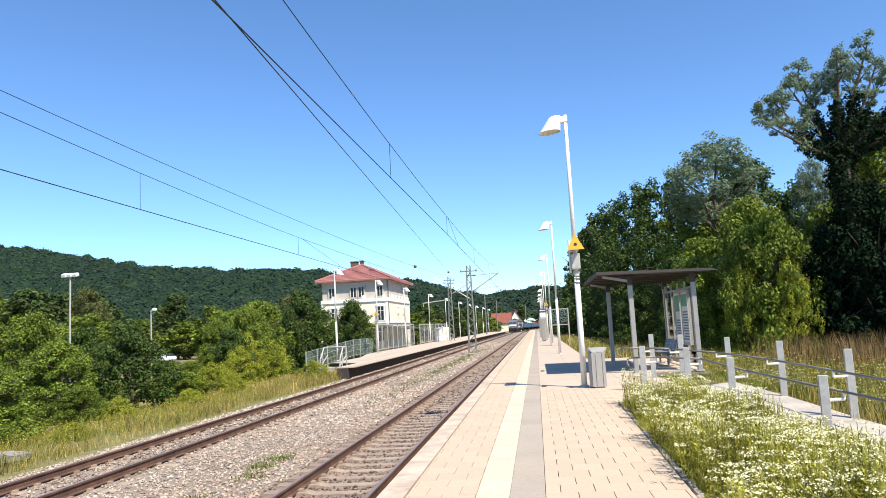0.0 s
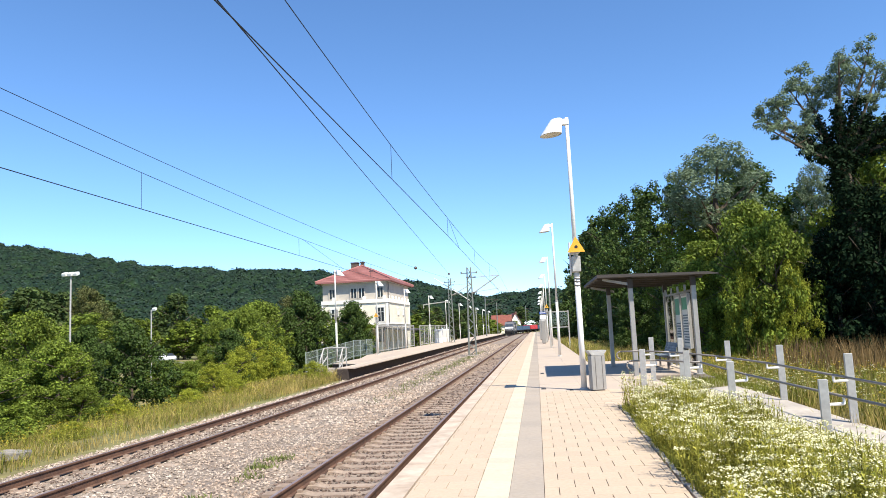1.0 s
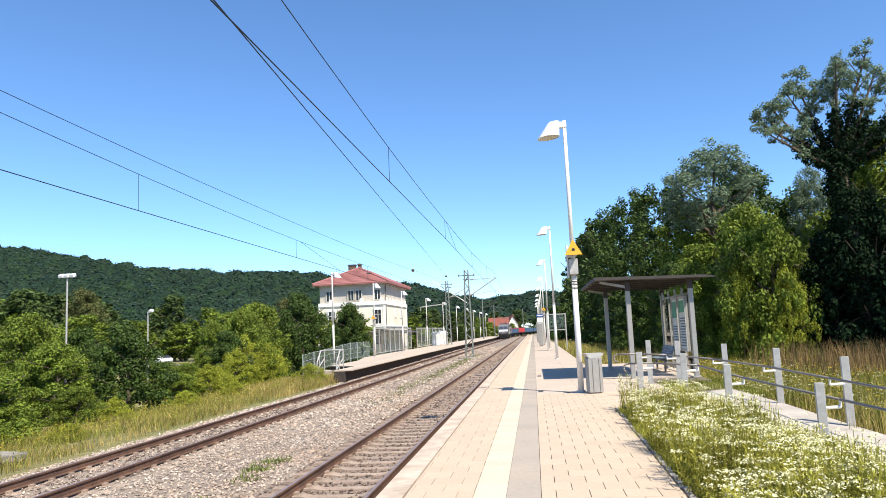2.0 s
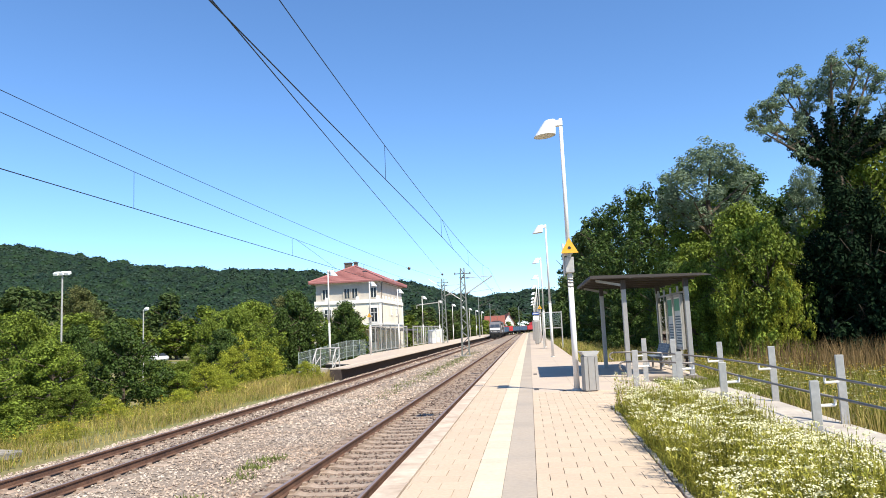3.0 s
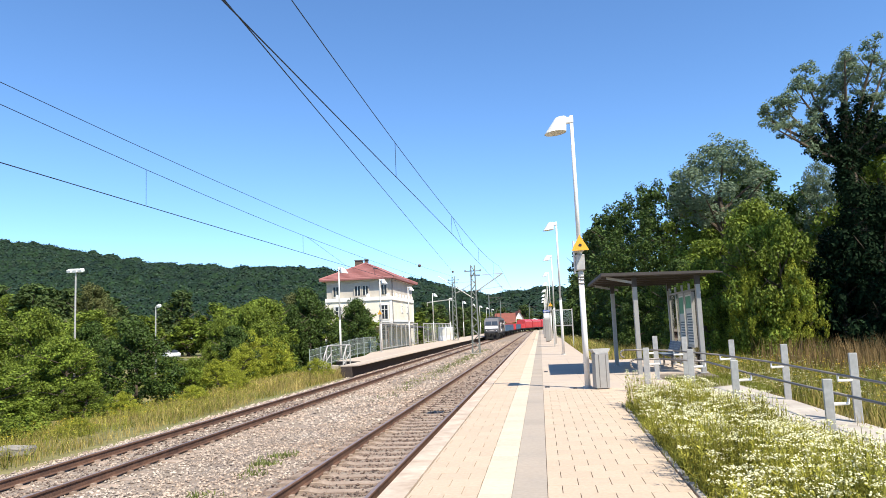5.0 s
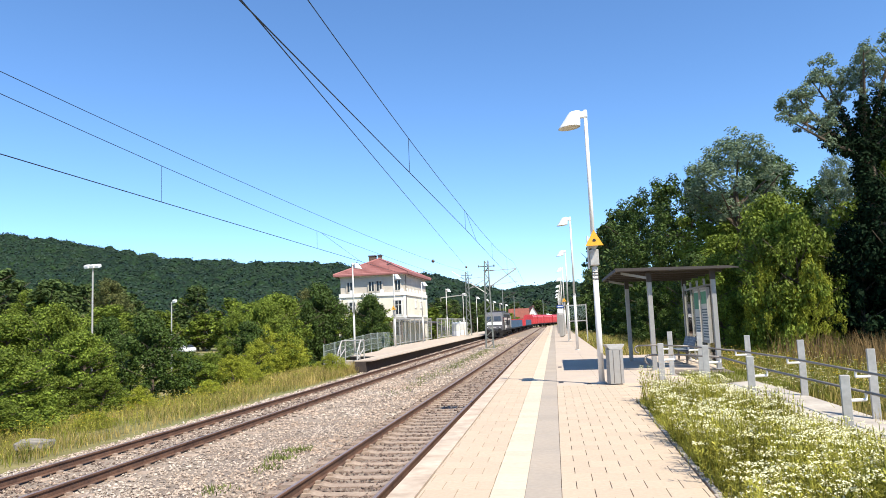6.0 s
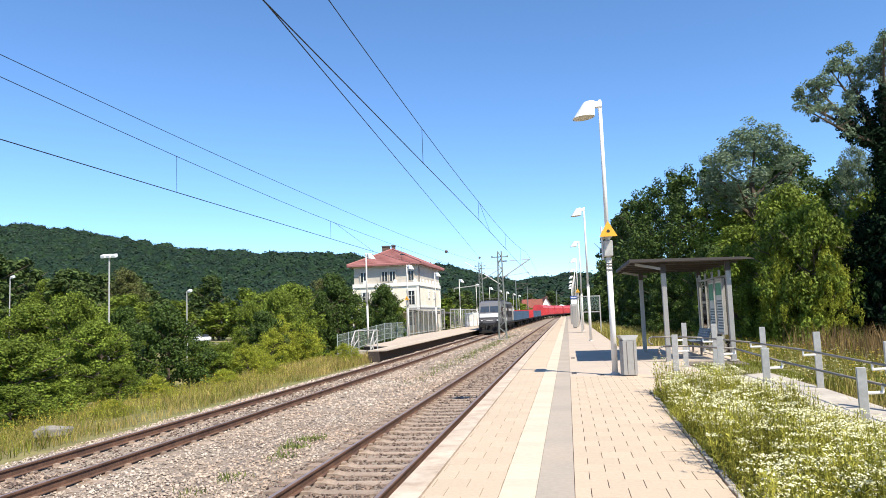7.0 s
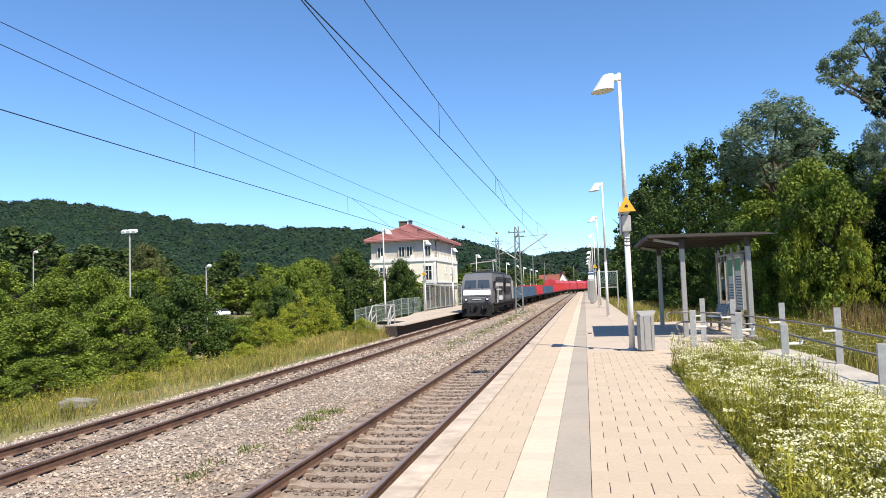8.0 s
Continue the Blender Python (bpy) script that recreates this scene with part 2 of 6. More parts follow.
def rod(bm, a, b, r0, r1=None, n=10):
    a, b = Vector(a), Vector(b)
    d = b - a
    m = Matrix.Translation((a + b) / 2) @ d.to_track_quat("Z", "Y").to_matrix().to_4x4()
    bmesh.ops.create_cone(bm, cap_ends=True, segments=n, radius1=r0, radius2=r0 if r1 is None else r1, depth=d.length, matrix=m)
    return bm


def prism(bm, outline, y0, y1, axis="y"):
    """Extrude a closed outline of (a, b): along y the outline is x, z; along x it is y, z; along z it is x, y."""
    put = {"y": lambda a, b, c: (a, c, b), "x": lambda a, b, c: (c, a, b), "z": lambda a, b, c: (a, b, c)}[axis]
    lo = [bm.verts.new(put(a, b, y0)) for a, b in outline]
    hi = [bm.verts.new(put(a, b, y1)) for a, b in outline]
    bm.faces.new(lo), bm.faces.new(hi[::-1])
    for i in range(len(lo)):
        j = (i + 1) % len(lo)
        bm.faces.new((lo[i], hi[i], hi[j], lo[j]))
    bmesh.ops.recalc_face_normals(bm, faces=bm.faces)
    return bm


def B():
    return bmesh.new()


def raw(name, verts, faces, mat, parent=None, label="", smooth=False):
    """A mesh from arrays: verts (n, 3), faces (m, k) with k corners each."""
    verts, faces = np.asarray(verts, np.float32), np.asarray(faces, np.int32)
    me = bpy.data.meshes.new(name)
    k = faces.shape[1]
    me.vertices.add(len(verts)), me.loops.add(faces.size), me.polygons.add(len(faces))
    me.vertices.foreach_set("co", verts.ravel())
    me.loops.foreach_set("vertex_index", faces.ravel())
    me.polygons.foreach_set("loop_start", np.arange(0, faces.size, k, dtype=np.int32))
    me.update(calc_edges=True)
    me.materials.append(mat)
    me.polygons.foreach_set("use_smooth", [smooth] * len(faces))
    ob = new(name, me)
    ob.parent = parent
    return tagged(ob, label)


def far_shift(y):
    """How the far line swings towards the near one beyond the platforms."""
    s = min(max((y - 70) / 170, 0), 1)
    return 1.3 * s * s * (3 - 2 * s)


def bend(y):
    """Both lines curve off in the distance."""
    return max(y - 215, 0) ** 2 / 560


def far_x(y):
    return -9.11 + far_shift(y) + bend(y)


def near_x(y):
    return -3.42 + bend(y)


RAIL, FAR_TOP = -0.76, -0.33


# ---- the ground, one sheet to the horizon ----
def smooth01(v):
    v = np.clip(v, 0, 1)
    return v * v * (3 - 2 * v)


def ground_z(x, y):
    """Flat by the line, falling a little to the car park, rising to the wood."""
    left = -1.0 - 0.5 * smooth01((-x - 13) / 6)
    right = -0.10 - 0.5 * smooth01((x - 3.0) / 2)
    return np.where(x < 0, left, right)


def build_ground():
    xs = np.r_[-2500, -1200, -600, -300, -150, np.arange(-90, -12, 3.0), -11.9, -11.6, -1.6, 1.5, np.arange(2, 40, 2.0), 60, 120, 300, 800, 2500]
    ys = np.r_[-1500, -300, -80, -30, np.arange(-12, 140, 4.0), 170, 220, 300, 450, 800, 1500, 3500]
    gx, gy = np.meshgrid(xs, ys)
    gz = ground_z(gx, gy)
    gz = np.where((gx > -12) & (gx < -1.0), -1.05, gz)
    gz = gz + np.where(np.abs(gx) > 12, 0.12 * np.sin(gx * 1.3) * np.cos(gy * 0.9), 0)
    n = len(xs)
    f = [(j * n + i, j * n + i + 1, (j + 1) * n + i + 1, (j + 1) * n + i) for j in range(len(ys) - 1) for i in range(n - 1)]
    raw("ground", np.stack([gx, gy, gz], -1).reshape(-1, 3), f, M["ground"], None, "dry grassy earth beside the railway line")["kind"] = "structure"


build_ground()


# ---- hills with woods ----
def build_hill(name, x0, x1, ridge, y_foot, y_ridge, y_back, step, dome, seed, label):
    rng = np.random.default_rng(seed)
    xs, ys = np.arange(x0, x1, step), np.arange(y_foot, y_back, step)
    gx, gy = np.meshgrid(xs, ys)
    top = np.interp(gx, [r[0] for r in ridge], [r[1] for r in ridge])
    rise = np.where(gy < y_ridge, smooth01((gy - y_foot) / (y_ridge - y_foot)), 1 - 0.3 * smooth01((gy - y_ridge) / (y_back - y_ridge)))
    gz = -2 + (top + 2 - dome * 1.25) * rise
    gz += (3 * np.sin(gx / 37 + gy / 61) + 2 * np.sin(gx / 17 - gy / 23)) * rise * (1 - rise) * 2
    # rounded crowns, one in each cell of a jittered lattice
    cell = dome * 1.25
    nx, ny = int((x1 - x0) / cell) + 3, int((y_back - y_foot) / cell) + 3
    jx, jy, jr, jh = rng.random((4, ny, nx))
    cx, cy = (gx - x0) / cell, (gy - y_foot) / cell
    best = np.zeros_like(gx)
    for dj in (-1, 0, 1):
        for di in (-1, 0, 1):
            i, j = np.clip(cx.astype(int) + di, 0, nx - 1), np.clip(cy.astype(int) + dj, 0, ny - 1)
            d = np.hypot(cx - (i + jx[j, i]), cy - (j + jy[j, i])) / (0.75 + 0.5 * jr[j, i])
            best = np.maximum(best, np.sqrt(np.clip(1 - d * d, 0, 1)) * (0.55 + 0.75 * jh[j, i]))
    gz += best * dome * 1.25 + rng.normal(0, dome * 0.06, gz.shape)
    n = len(xs)
    a = (np.arange(len(ys) - 1)[:, None] * n + np.arange(n - 1)[None]).ravel()
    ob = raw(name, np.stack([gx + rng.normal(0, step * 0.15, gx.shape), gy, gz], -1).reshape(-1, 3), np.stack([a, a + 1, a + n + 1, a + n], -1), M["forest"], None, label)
    ob["kind"] = "stuff"
    # clumps of leaves that break up the crowns
    k = rng.integers(0, gx.size, 170000)
    p = np.stack([gx.ravel()[k], gy.ravel()[k], gz.ravel()[k]], -1) + rng.normal(0, 1, (len(k), 3)) * [1.4, 1.4, 0.5]
    slope_y, slope_x = np.gradient(gz, step)
    nor = np.stack([-slope_x.ravel()[k], -slope_y.ravel()[k], np.ones(len(k))], -1)
    nor = nor / np.linalg.norm(nor, axis=1, keepdims=True) + rng.normal(0, 0.33, p.shape)
    nor /= np.linalg.norm(nor, axis=1, keepdims=True)
    t = np.cross(nor, rng.normal(size=p.shape))
    t /= np.linalg.norm(t, axis=1, keepdims=True)
    b, s = np.cross(nor, t), rng.uniform(0.5, 1.3, (len(k), 1))
    v = np.stack([p - t * s, p + b * s * 0.7, p + t * s, p - b * s * 0.7], 1).reshape(-1, 3)
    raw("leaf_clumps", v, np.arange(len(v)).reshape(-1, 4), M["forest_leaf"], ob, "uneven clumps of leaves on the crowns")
    return ob


build_hill("wooded_hill", -760, 240, [(-900, 120), (-491, 99), (-434, 89.5), (-378, 77.6), (-334, 69.7), (-270, 61.6), (-187, 57), (-98, 41.7), (-69, 32.7), (-41, 26.3), (-3, 28.8), (7, 29.7), (200, 36)], 345, 600, 650, 2.5, 7.5, 3,
           "long ridge covered in dark green mixed forest")


def build_outcrop(x, y, z, w, h, seed):
    r = random.Random(seed)
    bm = B()
    for k in range(7):
        a = r.uniform(0.3, 0.6) * w
        cx, cz = r.uniform(-0.5, 0.5) * w, r.uniform(-0.5, 0.4) * h
        box(bm, cx - a, cx + a, -2, 2, cz - h * r.uniform(0.15, 0.3), cz + h * r.uniform(0.1, 0.25), 0.3, pose(0, 0, 0, 0, r.uniform(-20, 20), r.uniform(-15, 15)))
    rock = part("rock_outcrop", bm, M["limestone"], None, "pale limestone outcrop among the hillside trees")
    tagged(rock, category="rock", group="rock outcrops").matrix_basis = pose(x, y, z)


build_outcrop(-218.7, 477, 29, 0.9, 9, 1)
build_outcrop(-323, 497, 42, 0.8, 7, 2)


# ---- the track bed ----
def build_bed():
    ys = np.r_[-12, np.arange(0, 215, 10.0), np.arange(215, 420, 8.0)]
    prof = [(-11.5, -1.08), (-10.6, -0.97), (-7.6, -0.97), (-6.6, -1.02), (-5.4, -0.98), (-1.5, -0.97)]
    v, f = [], []
    for y in ys:
        for k, (x, z) in enumerate(prof):
            s = far_shift(y) * (1 - k / 5) + bend(y)
            v.append((x + s, y, z))
    n = len(prof)
    for j in range(len(ys) - 1):
        for i in range(n - 1):
            f.append((j * n + i, j * n + i + 1, (j + 1) * n + i + 1, (j + 1) * n + i))
    raw("ballast_bed", v, f, M["ballast_bed"], None, "pale brown crushed stone under both tracks")["kind"] = "structure"


build_bed()

RAIL_PROFILE = [(-0.0625, -0.172), (0.0625, -0.172), (0.0625, -0.16), (0.012, -0.145), (0.009, -0.05), (0.034, -0.036), (0.036, -0.008),
                (0.028, 0), (-0.028, 0), (-0.036, -0.008), (-0.034, -0.036), (-0.009, -0.05), (-0.012, -0.145), (-0.0625, -0.16)]


def build_rail(name, center, off, parent):
    ys = np.r_[-12, np.arange(0, 70, 10.0), np.arange(70, 420, 6.0)]
    v, f, fh, n = [], [], [], len(RAIL_PROFILE)
    for y in ys:
        v += [(center(y) + off + a, y, RAIL + b) for a, b in RAIL_PROFILE]
    for j in range(len(ys) - 1):
        for i in range(n):
            k = (i + 1) % n
            (fh if i == 7 else f).append((j * n + i, (j + 1) * n + i, (j + 1) * n + k, j * n + k))
    rail = raw(name, v, f, M["rust"], parent, "rust-brown steel rail")
    raw("running_surface", v, fh, M["railhead"], rail, "worn smooth rail head")


def build_track(center, label, sink, seed):
    rng = random.Random(seed)
    track = thing("railway_track", Matrix(), label, "railway track", "tracks", "structure")
    build_rail("rail", center, -0.7535, track)
    build_rail("rail", center, 0.7535, track)
    bm = B()
    prism(bm, [(-1.3, -0.09), (1.3, -0.09), (1.3, 0.0), (1.27, 0.02), (0.55, 0.02), (0.4, -0.01), (-0.4, -0.01), (-0.55, 0.02), (-1.27, 0.02), (-1.3, 0.0)], -0.13, 0.13)
    for s in (-0.7535, 0.7535):
        for d in (-0.11, 0.11):
            box(bm, s + d - 0.035, s + d + 0.035, -0.06, 0.06, 0.015, 0.065)
    proto = part("sleeper", bm, M["sleeper"], track)
    me = proto.data
    ys = [-2 + 0.6 * k for k in range(250)]
    proto.matrix_basis = pose(center(ys[0]), ys[0], RAIL - 0.19 - sink)
    for y in ys[1:]:
        piece("sleeper", me, pose(center(y) + rng.uniform(-0.02, 0.02), y + rng.uniform(-0.015, 0.015), RAIL - 0.19 - sink + rng.uniform(-0.01, 0.006), 0, 0, rng.uniform(-0.6, 0.6)), track)


build_track(near_x, "railway track with rusty rails on concrete sleepers beside the platform", 0.0, 1)
build_track(far_x, "railway track with rusty rails half sunk in pale ballast", 0.025, 2)


# loose stones of the ballast
def build_stones():
    rng = np.random.default_rng(5)
    base = np.array([(1, 0, 0), (-1, 0, 0), (0, 1, 0), (0, -1, 0), (0, 0, 1), (0, 0, -1)], float)
    tri = np.array([(0, 2, 4), (2, 1, 4), (1, 3, 4), (3, 0, 4), (2, 0, 5), (1, 2, 5), (3, 1, 5), (0, 3, 5)])
    pts = []
    for y0, y1, per in ((4.5, 12, 300), (12, 20, 190), (20, 34, 75), (34, 60, 16), (60, 115, 6)):
        n = int((y1 - y0) * 9.6 * per)
        pts.append(np.stack([rng.uniform(-11.5, -1.9, n), rng.uniform(y0, y1, n)], -1))
    p = np.concatenate(pts)
    x = p[:, 0]
    inside = (np.abs(x + 3.42) < 1.32) | (np.abs(x + 9.11) < 1.32)
    k = np.round((p[:, 1] + 2) / 0.6) * 0.6 - 2
    on_sleeper = inside & (np.abs(p[:, 1] - k) < 0.14) & (rng.random(len(p)) < np.where(x > -6, 0.985, 0.7))
    rails = np.zeros(len(p), bool)
    for r in (-4.17, -2.67, -9.86, -8.36):
        rails |= np.abs(x - r) < 0.09
    keep = ~(on_sleeper | rails) & ((x < -2.6) | (rng.random(len(p)) < 0.6))
    p, inside = p[keep], inside[keep]
    z = np.interp(p[:, 0], [-11.5, -10.6, -7.6, -6.6, -5.4, -1.5], [-1.08, -0.97, -0.97, -1.02, -0.98, -0.97]) + rng.uniform(-0.01, 0.03, len(p))
    size = rng.uniform(0.018, 0.040, len(p))[:, None] * (1 + 0.6 * (p[:, 1:2] > 20) + 0.6 * (p[:, 1:2] > 34) + 0.9 * (p[:, 1:2] > 60))
    v = base[None] * rng.uniform(0.6, 1.25, (len(p), 6, 1)) + rng.normal(0, 0.22, (len(p), 6, 3))
    a = rng.uniform(0, 6.28, len(p))
    c, s = np.cos(a)[:, None], np.sin(a)[:, None]
    vx, vy = v[..., 0] * c - v[..., 1] * s, v[..., 0] * s + v[..., 1] * c
    v = np.stack([vx, vy, v[..., 2] * 0.75], -1) * size[:, None]
    v += np.stack([p[:, 0], p[:, 1], z], -1)[:, None]
    stained = (np.abs(p[:, 0] + 3.3) < 1.5) | ((np.abs(p[:, 0] + 9.11) < 0.8) & (rng.random(len(p)) < 0.55))
    for mask, mat, label in ((~stained, "stone", "loose crushed grey and brown ballast stones"), (stained, "track_stone", "oil-stained brown ballast stones between the rails")):
        w = v[mask]
        f = (tri[None] + 6 * np.arange(len(w))[:, None, None]).reshape(-1, 3)
        tagged(raw("ballast_stones", w.reshape(-1, 3), f, M[mat], None, label), kind="stuff", category="ballast")


build_stones()


# ---- the near platform ----
EDGE = [-1.72, -1.415, -0.705, -0.37, -0.02]


def right_side(y):
    """Where the paving ends: at weeds first, then out to the shelter, then at the meadow."""
    if y < 14.6:
        return 1.22 + 0.02 * y
    if y < 31:
        return 5.0 if y > 21.5 else 3.3 if y > 17.2 else 2.7
    return 2.1


def build_platform():
    bm = B()
    for y0, y1, xr in ((-12, 14.6, 1.3), (14.6, 17.2, 2.7), (17.2, 21.5, 3.3), (21.5, 31, 5.0), (31, 190, 2.1)):
        box(bm, -1.62, xr, y0, y1, -1.05, -0.035)
    platform = part("platform", bm, M["joint"], None, "raised station platform paved in beige concrete slabs")
    tagged(platform, category="platform", kind="structure")
    rng = random.Random(8)
    meshes = {}

    def slab_mesh(w, l, mat, name):
        key = (round(w, 3), round(l, 3), mat)
        if key not in meshes:
            b = B()
            box(b, -w / 2, w / 2, -l / 2, l / 2, -0.06, 0)
            top = [e for e in b.edges if all(v.co.z > -0.01 for v in e.verts)]
            bmesh.ops.bevel(b, geom=top, offset=0.002, segments=1, affect="EDGES")
            me = bpy.data.meshes.new(name)
            b.to_mesh(me)
            b.free()
            me.materials.append(M[mat])
            meshes[key] = me
        return meshes[key]

    rest = {}

    def lay(name, x0, x1, y0, y1, mat, single):
        gap = 0.003 if mat in ("tactile", "grey_strip", "plain") else 0.0065
        z = rng.uniform(-0.002, 0.002)
        if single:
            piece(name, slab_mesh(x1 - x0 - gap, y1 - y0 - gap * (0.6 if mat == "slab" else 1), mat, name), pose((x0 + x1) / 2, (y0 + y1) / 2, z), platform)
        else:
            v, f = rest.setdefault((name, mat), ([], []))
            k, g = len(v), gap / 4
            for zz in (z, -0.04):
                v += [(x0 + g, y0 + 0.001, zz), (x1 - g, y0 + 0.001, zz), (x1 - g, y1 - 0.001, zz), (x0 + g, y1 - 0.001, zz)]
            f += [(k, k + 1, k + 2, k + 3), (k, k + 4, k + 5, k + 1), (k + 1, k + 5, k + 6, k + 2), (k + 2, k + 6, k + 7, k + 3), (k + 3, k + 7, k + 4, k)]

    course, wide = 0.345, 0.337
    n = 0
    y = 7.278 - course * 54
    while y < 190:
        y1 = y + course
        off = (n % 2) * wide / 2
        for x0, x1, start in ((EDGE[1], EDGE[2], -1.215), (EDGE[4], right_side(y), 0.13)):
            if x0 == EDGE[4] and y > 18.3:
                continue
            x = start - 2 * wide + off
            while x < x1 - 0.02:
                a, b = max(x, x0), min(x + wide, x1)
                if b - a > 0.03:
                    lay("paving_slab", a, b, y, y1, "slab", 4.0 < y < 19.5 and b < 1.6)
                x += wide
        lay("tactile_slab", EDGE[2], EDGE[3], y, y1, "tactile", 4.5 < y < 40)
        if n % 2 == 0:
            lay("grey_slab", EDGE[3], EDGE[4], y, y + 2 * course, "grey_strip", 4.5 < y < 40)
        y, n = y1, n + 1
    y = 7.278 + course * 32
    while y < 190:
        for x in np.arange(EDGE[4], right_side(y) - 0.05, 1.1):
            lay("plain_slab", x, min(x + 1.1, right_side(y)), y, y + 2.2, "plain", y < 60)
        y += 2.2
    y = -12.0
    while y < 190:
        lay("edge_slab", EDGE[0], EDGE[1] - 0.02, y, y + 1.0, "edge_slab", 3 < y < 60)
        y += 1.0
    for (name, mat), (v, f) in rest.items():
        tagged(raw(name, v, f, M[mat], platform, "joined run of slabs farther along"), kind="stuff")


build_platform()


# ---- platform lamps ----
def build_lamp(m, s, top, label, group, with_sign):
    """s is +1 when the lamp head reaches towards -x."""
    lamp = thing("street_lamp", m, label, "lamp post", group)
    bm = B()
    rod(bm, (0, 0, 0), (0, 0, 2.9), 0.075, 0.07, 14)
    rod(bm, (0, 0, 2.9), (0, 0, top + 0.06), 0.058, 0.045, 14)
    part("pole", bm, M["white_steel"], lamp, "white painted steel pole", True)
    bm = B()
    rod(bm, (0, 0, 2.86), (0, 0, 2.94), 0.082, 0.082, 14)
    part("collar", bm, M["galv"], lamp)
    bm = B()
    rod(bm, (0, 0, 0), (0, 0, 0.05), 0.13, 0.11, 14)
    part("base_plate", bm, M["galv"], lamp)
    bm = B()
    box(bm, min(-0.2 * s, 0.05 * s), max(-0.2 * s, 0.05 * s), -0.06, 0.06, top - 0.14, top + 0.02, 0.015)
    part("arm", bm, M["white_steel"], lamp)
    # a leaning conical hood, open below
    bm = B()
    rings = [(0.27, 0.145, 0.03), (0.28, 0.165, 0.0), (0.40, 0.262, -0.30), (0.425, 0.285, -0.36), (0.43, 0.288, -0.38)]
    prev = None
    for dx, r, dz in rings:
        ring = [bm.verts.new((-s * dx + r * math.cos(a), r * math.sin(a), top + dz + 0.10 * math.cos(a) * s * r)) for a in [k * math.tau / 20 for k in range(20)]]
        if prev:
            for k in range(20):
                bm.faces.new((prev[k], prev[(k + 1) % 20], ring[(k + 1) % 20], ring[k]))
        else:
            bm.faces.new(ring[::-1])
        prev = ring
    low = [v.co.copy() for v in prev]
    bmesh.ops.recalc_face_normals(bm, faces=bm.faces)
    part("lamp_head", bm, M["lamp_white"], lamp, "white conical lamp head")
    bm = B()
    cen = sum(low, Vector()) / len(low)
    vs = [bm.verts.new(cen + (c - cen) * 0.96 + Vector((0, 0, 0.012))) for c in low]
    bm.faces.new(vs)
    ext = bmesh.ops.extrude_face_region(bm, geom=list(bm.faces))
    for v in ext["geom"]:
        if isinstance(v, bmesh.types.BMVert):
            v.co.z += 0.015
    bmesh.ops.recalc_face_normals(bm, faces=bm.faces)
    part("lens", bm, M["lens"], lamp, "grey translucent lens")
    if with_sign:
        bm = B()
        prism(bm, [(-0.22, 3.45), (0.22, 3.45), (0.0, 3.85)], -0.445, -0.43)
        sg = part("warning_sign", bm, M["yellow"], lamp, "yellow triangular warning sign")
        bm = B()
        prism(bm, [(-0.03, 3.55), (0.03, 3.55), (0.045, 3.58), (0.02, 3.62), (-0.02, 3.62), (-0.045, 3.58)], -0.451, -0.446)
        part("pictogram", bm, M["black"], sg, "dark symbol")
        # box hidden behind the sign, added for the shadow it throws on the paving
        bm = B()
        box(bm, -0.125, 0.125, -0.425, 0.5, 3.47, 3.66, 0.03)
        part("loudspeaker", bm, M["galv"], lamp, "grey unseen box behind the sign, added to cast its shadow")
        bm = B()
        box(bm, -0.11, 0.11, -0.14, 0.16, 2.98, 3.38, 0.012)
        part("terminal_box", bm, M["galv"], lamp, "grey box below the sign")
        bm = B()
        for z in (2.62, 2.72, 2.79):
            rod(bm, (0, 0, z), (0, 0, z + 0.03), 0.085, 0.085, 14)
        part("clamp", bm, M["dull_steel"], lamp)
        bm = B()
        rod(bm, (-0.14, 0.02, 2.9), (-0.14, 0.02, 3.75), 0.025, 0.025, 8)
        part("conduit", bm, M["white_steel"], lamp)
    return lamp


LAMP = "tall white platform lamp with a conical head"
build_lamp(pose(1.1, 18.5, 0), 1, 7.0, "tall white platform lamp carrying a yellow warning sign", "platform lamps", True)
plain_lamp = build_lamp(pose(1.13, 38.2, 0), 1, 7.0, LAMP, "platform lamps", False)
for k in range(2, 9):
    (build_lamp(pose(1.15, 18.5 + 19.2 * k, 0), 1, 7.0, "tall white platform lamp carrying a yellow warning sign", "platform lamps", True) if k == 3 else
     copy_thing(plain_lamp, pose(1.15, 18.5 + 19.2 * k, 0)))
FAR_LAMP_Y = [51.1, 64.8, 79, 97, 114.3, 132.8, 149.1, 166, 184, 203]
far_lamp = build_lamp(pose(-14.6, FAR_LAMP_Y[0], FAR_TOP), -1, 6.7, "white lamp post on the far platform", "far platform lamps", False)
for y in FAR_LAMP_Y[2:]:
    copy_thing(far_lamp, pose(-14.6 + far_shift(y), y, FAR_TOP))
build_lamp(pose(-14.6, FAR_LAMP_Y[1], FAR_TOP), -1, 6.7, "white lamp post with yellow sign on the far platform", "far platform lamps", True)


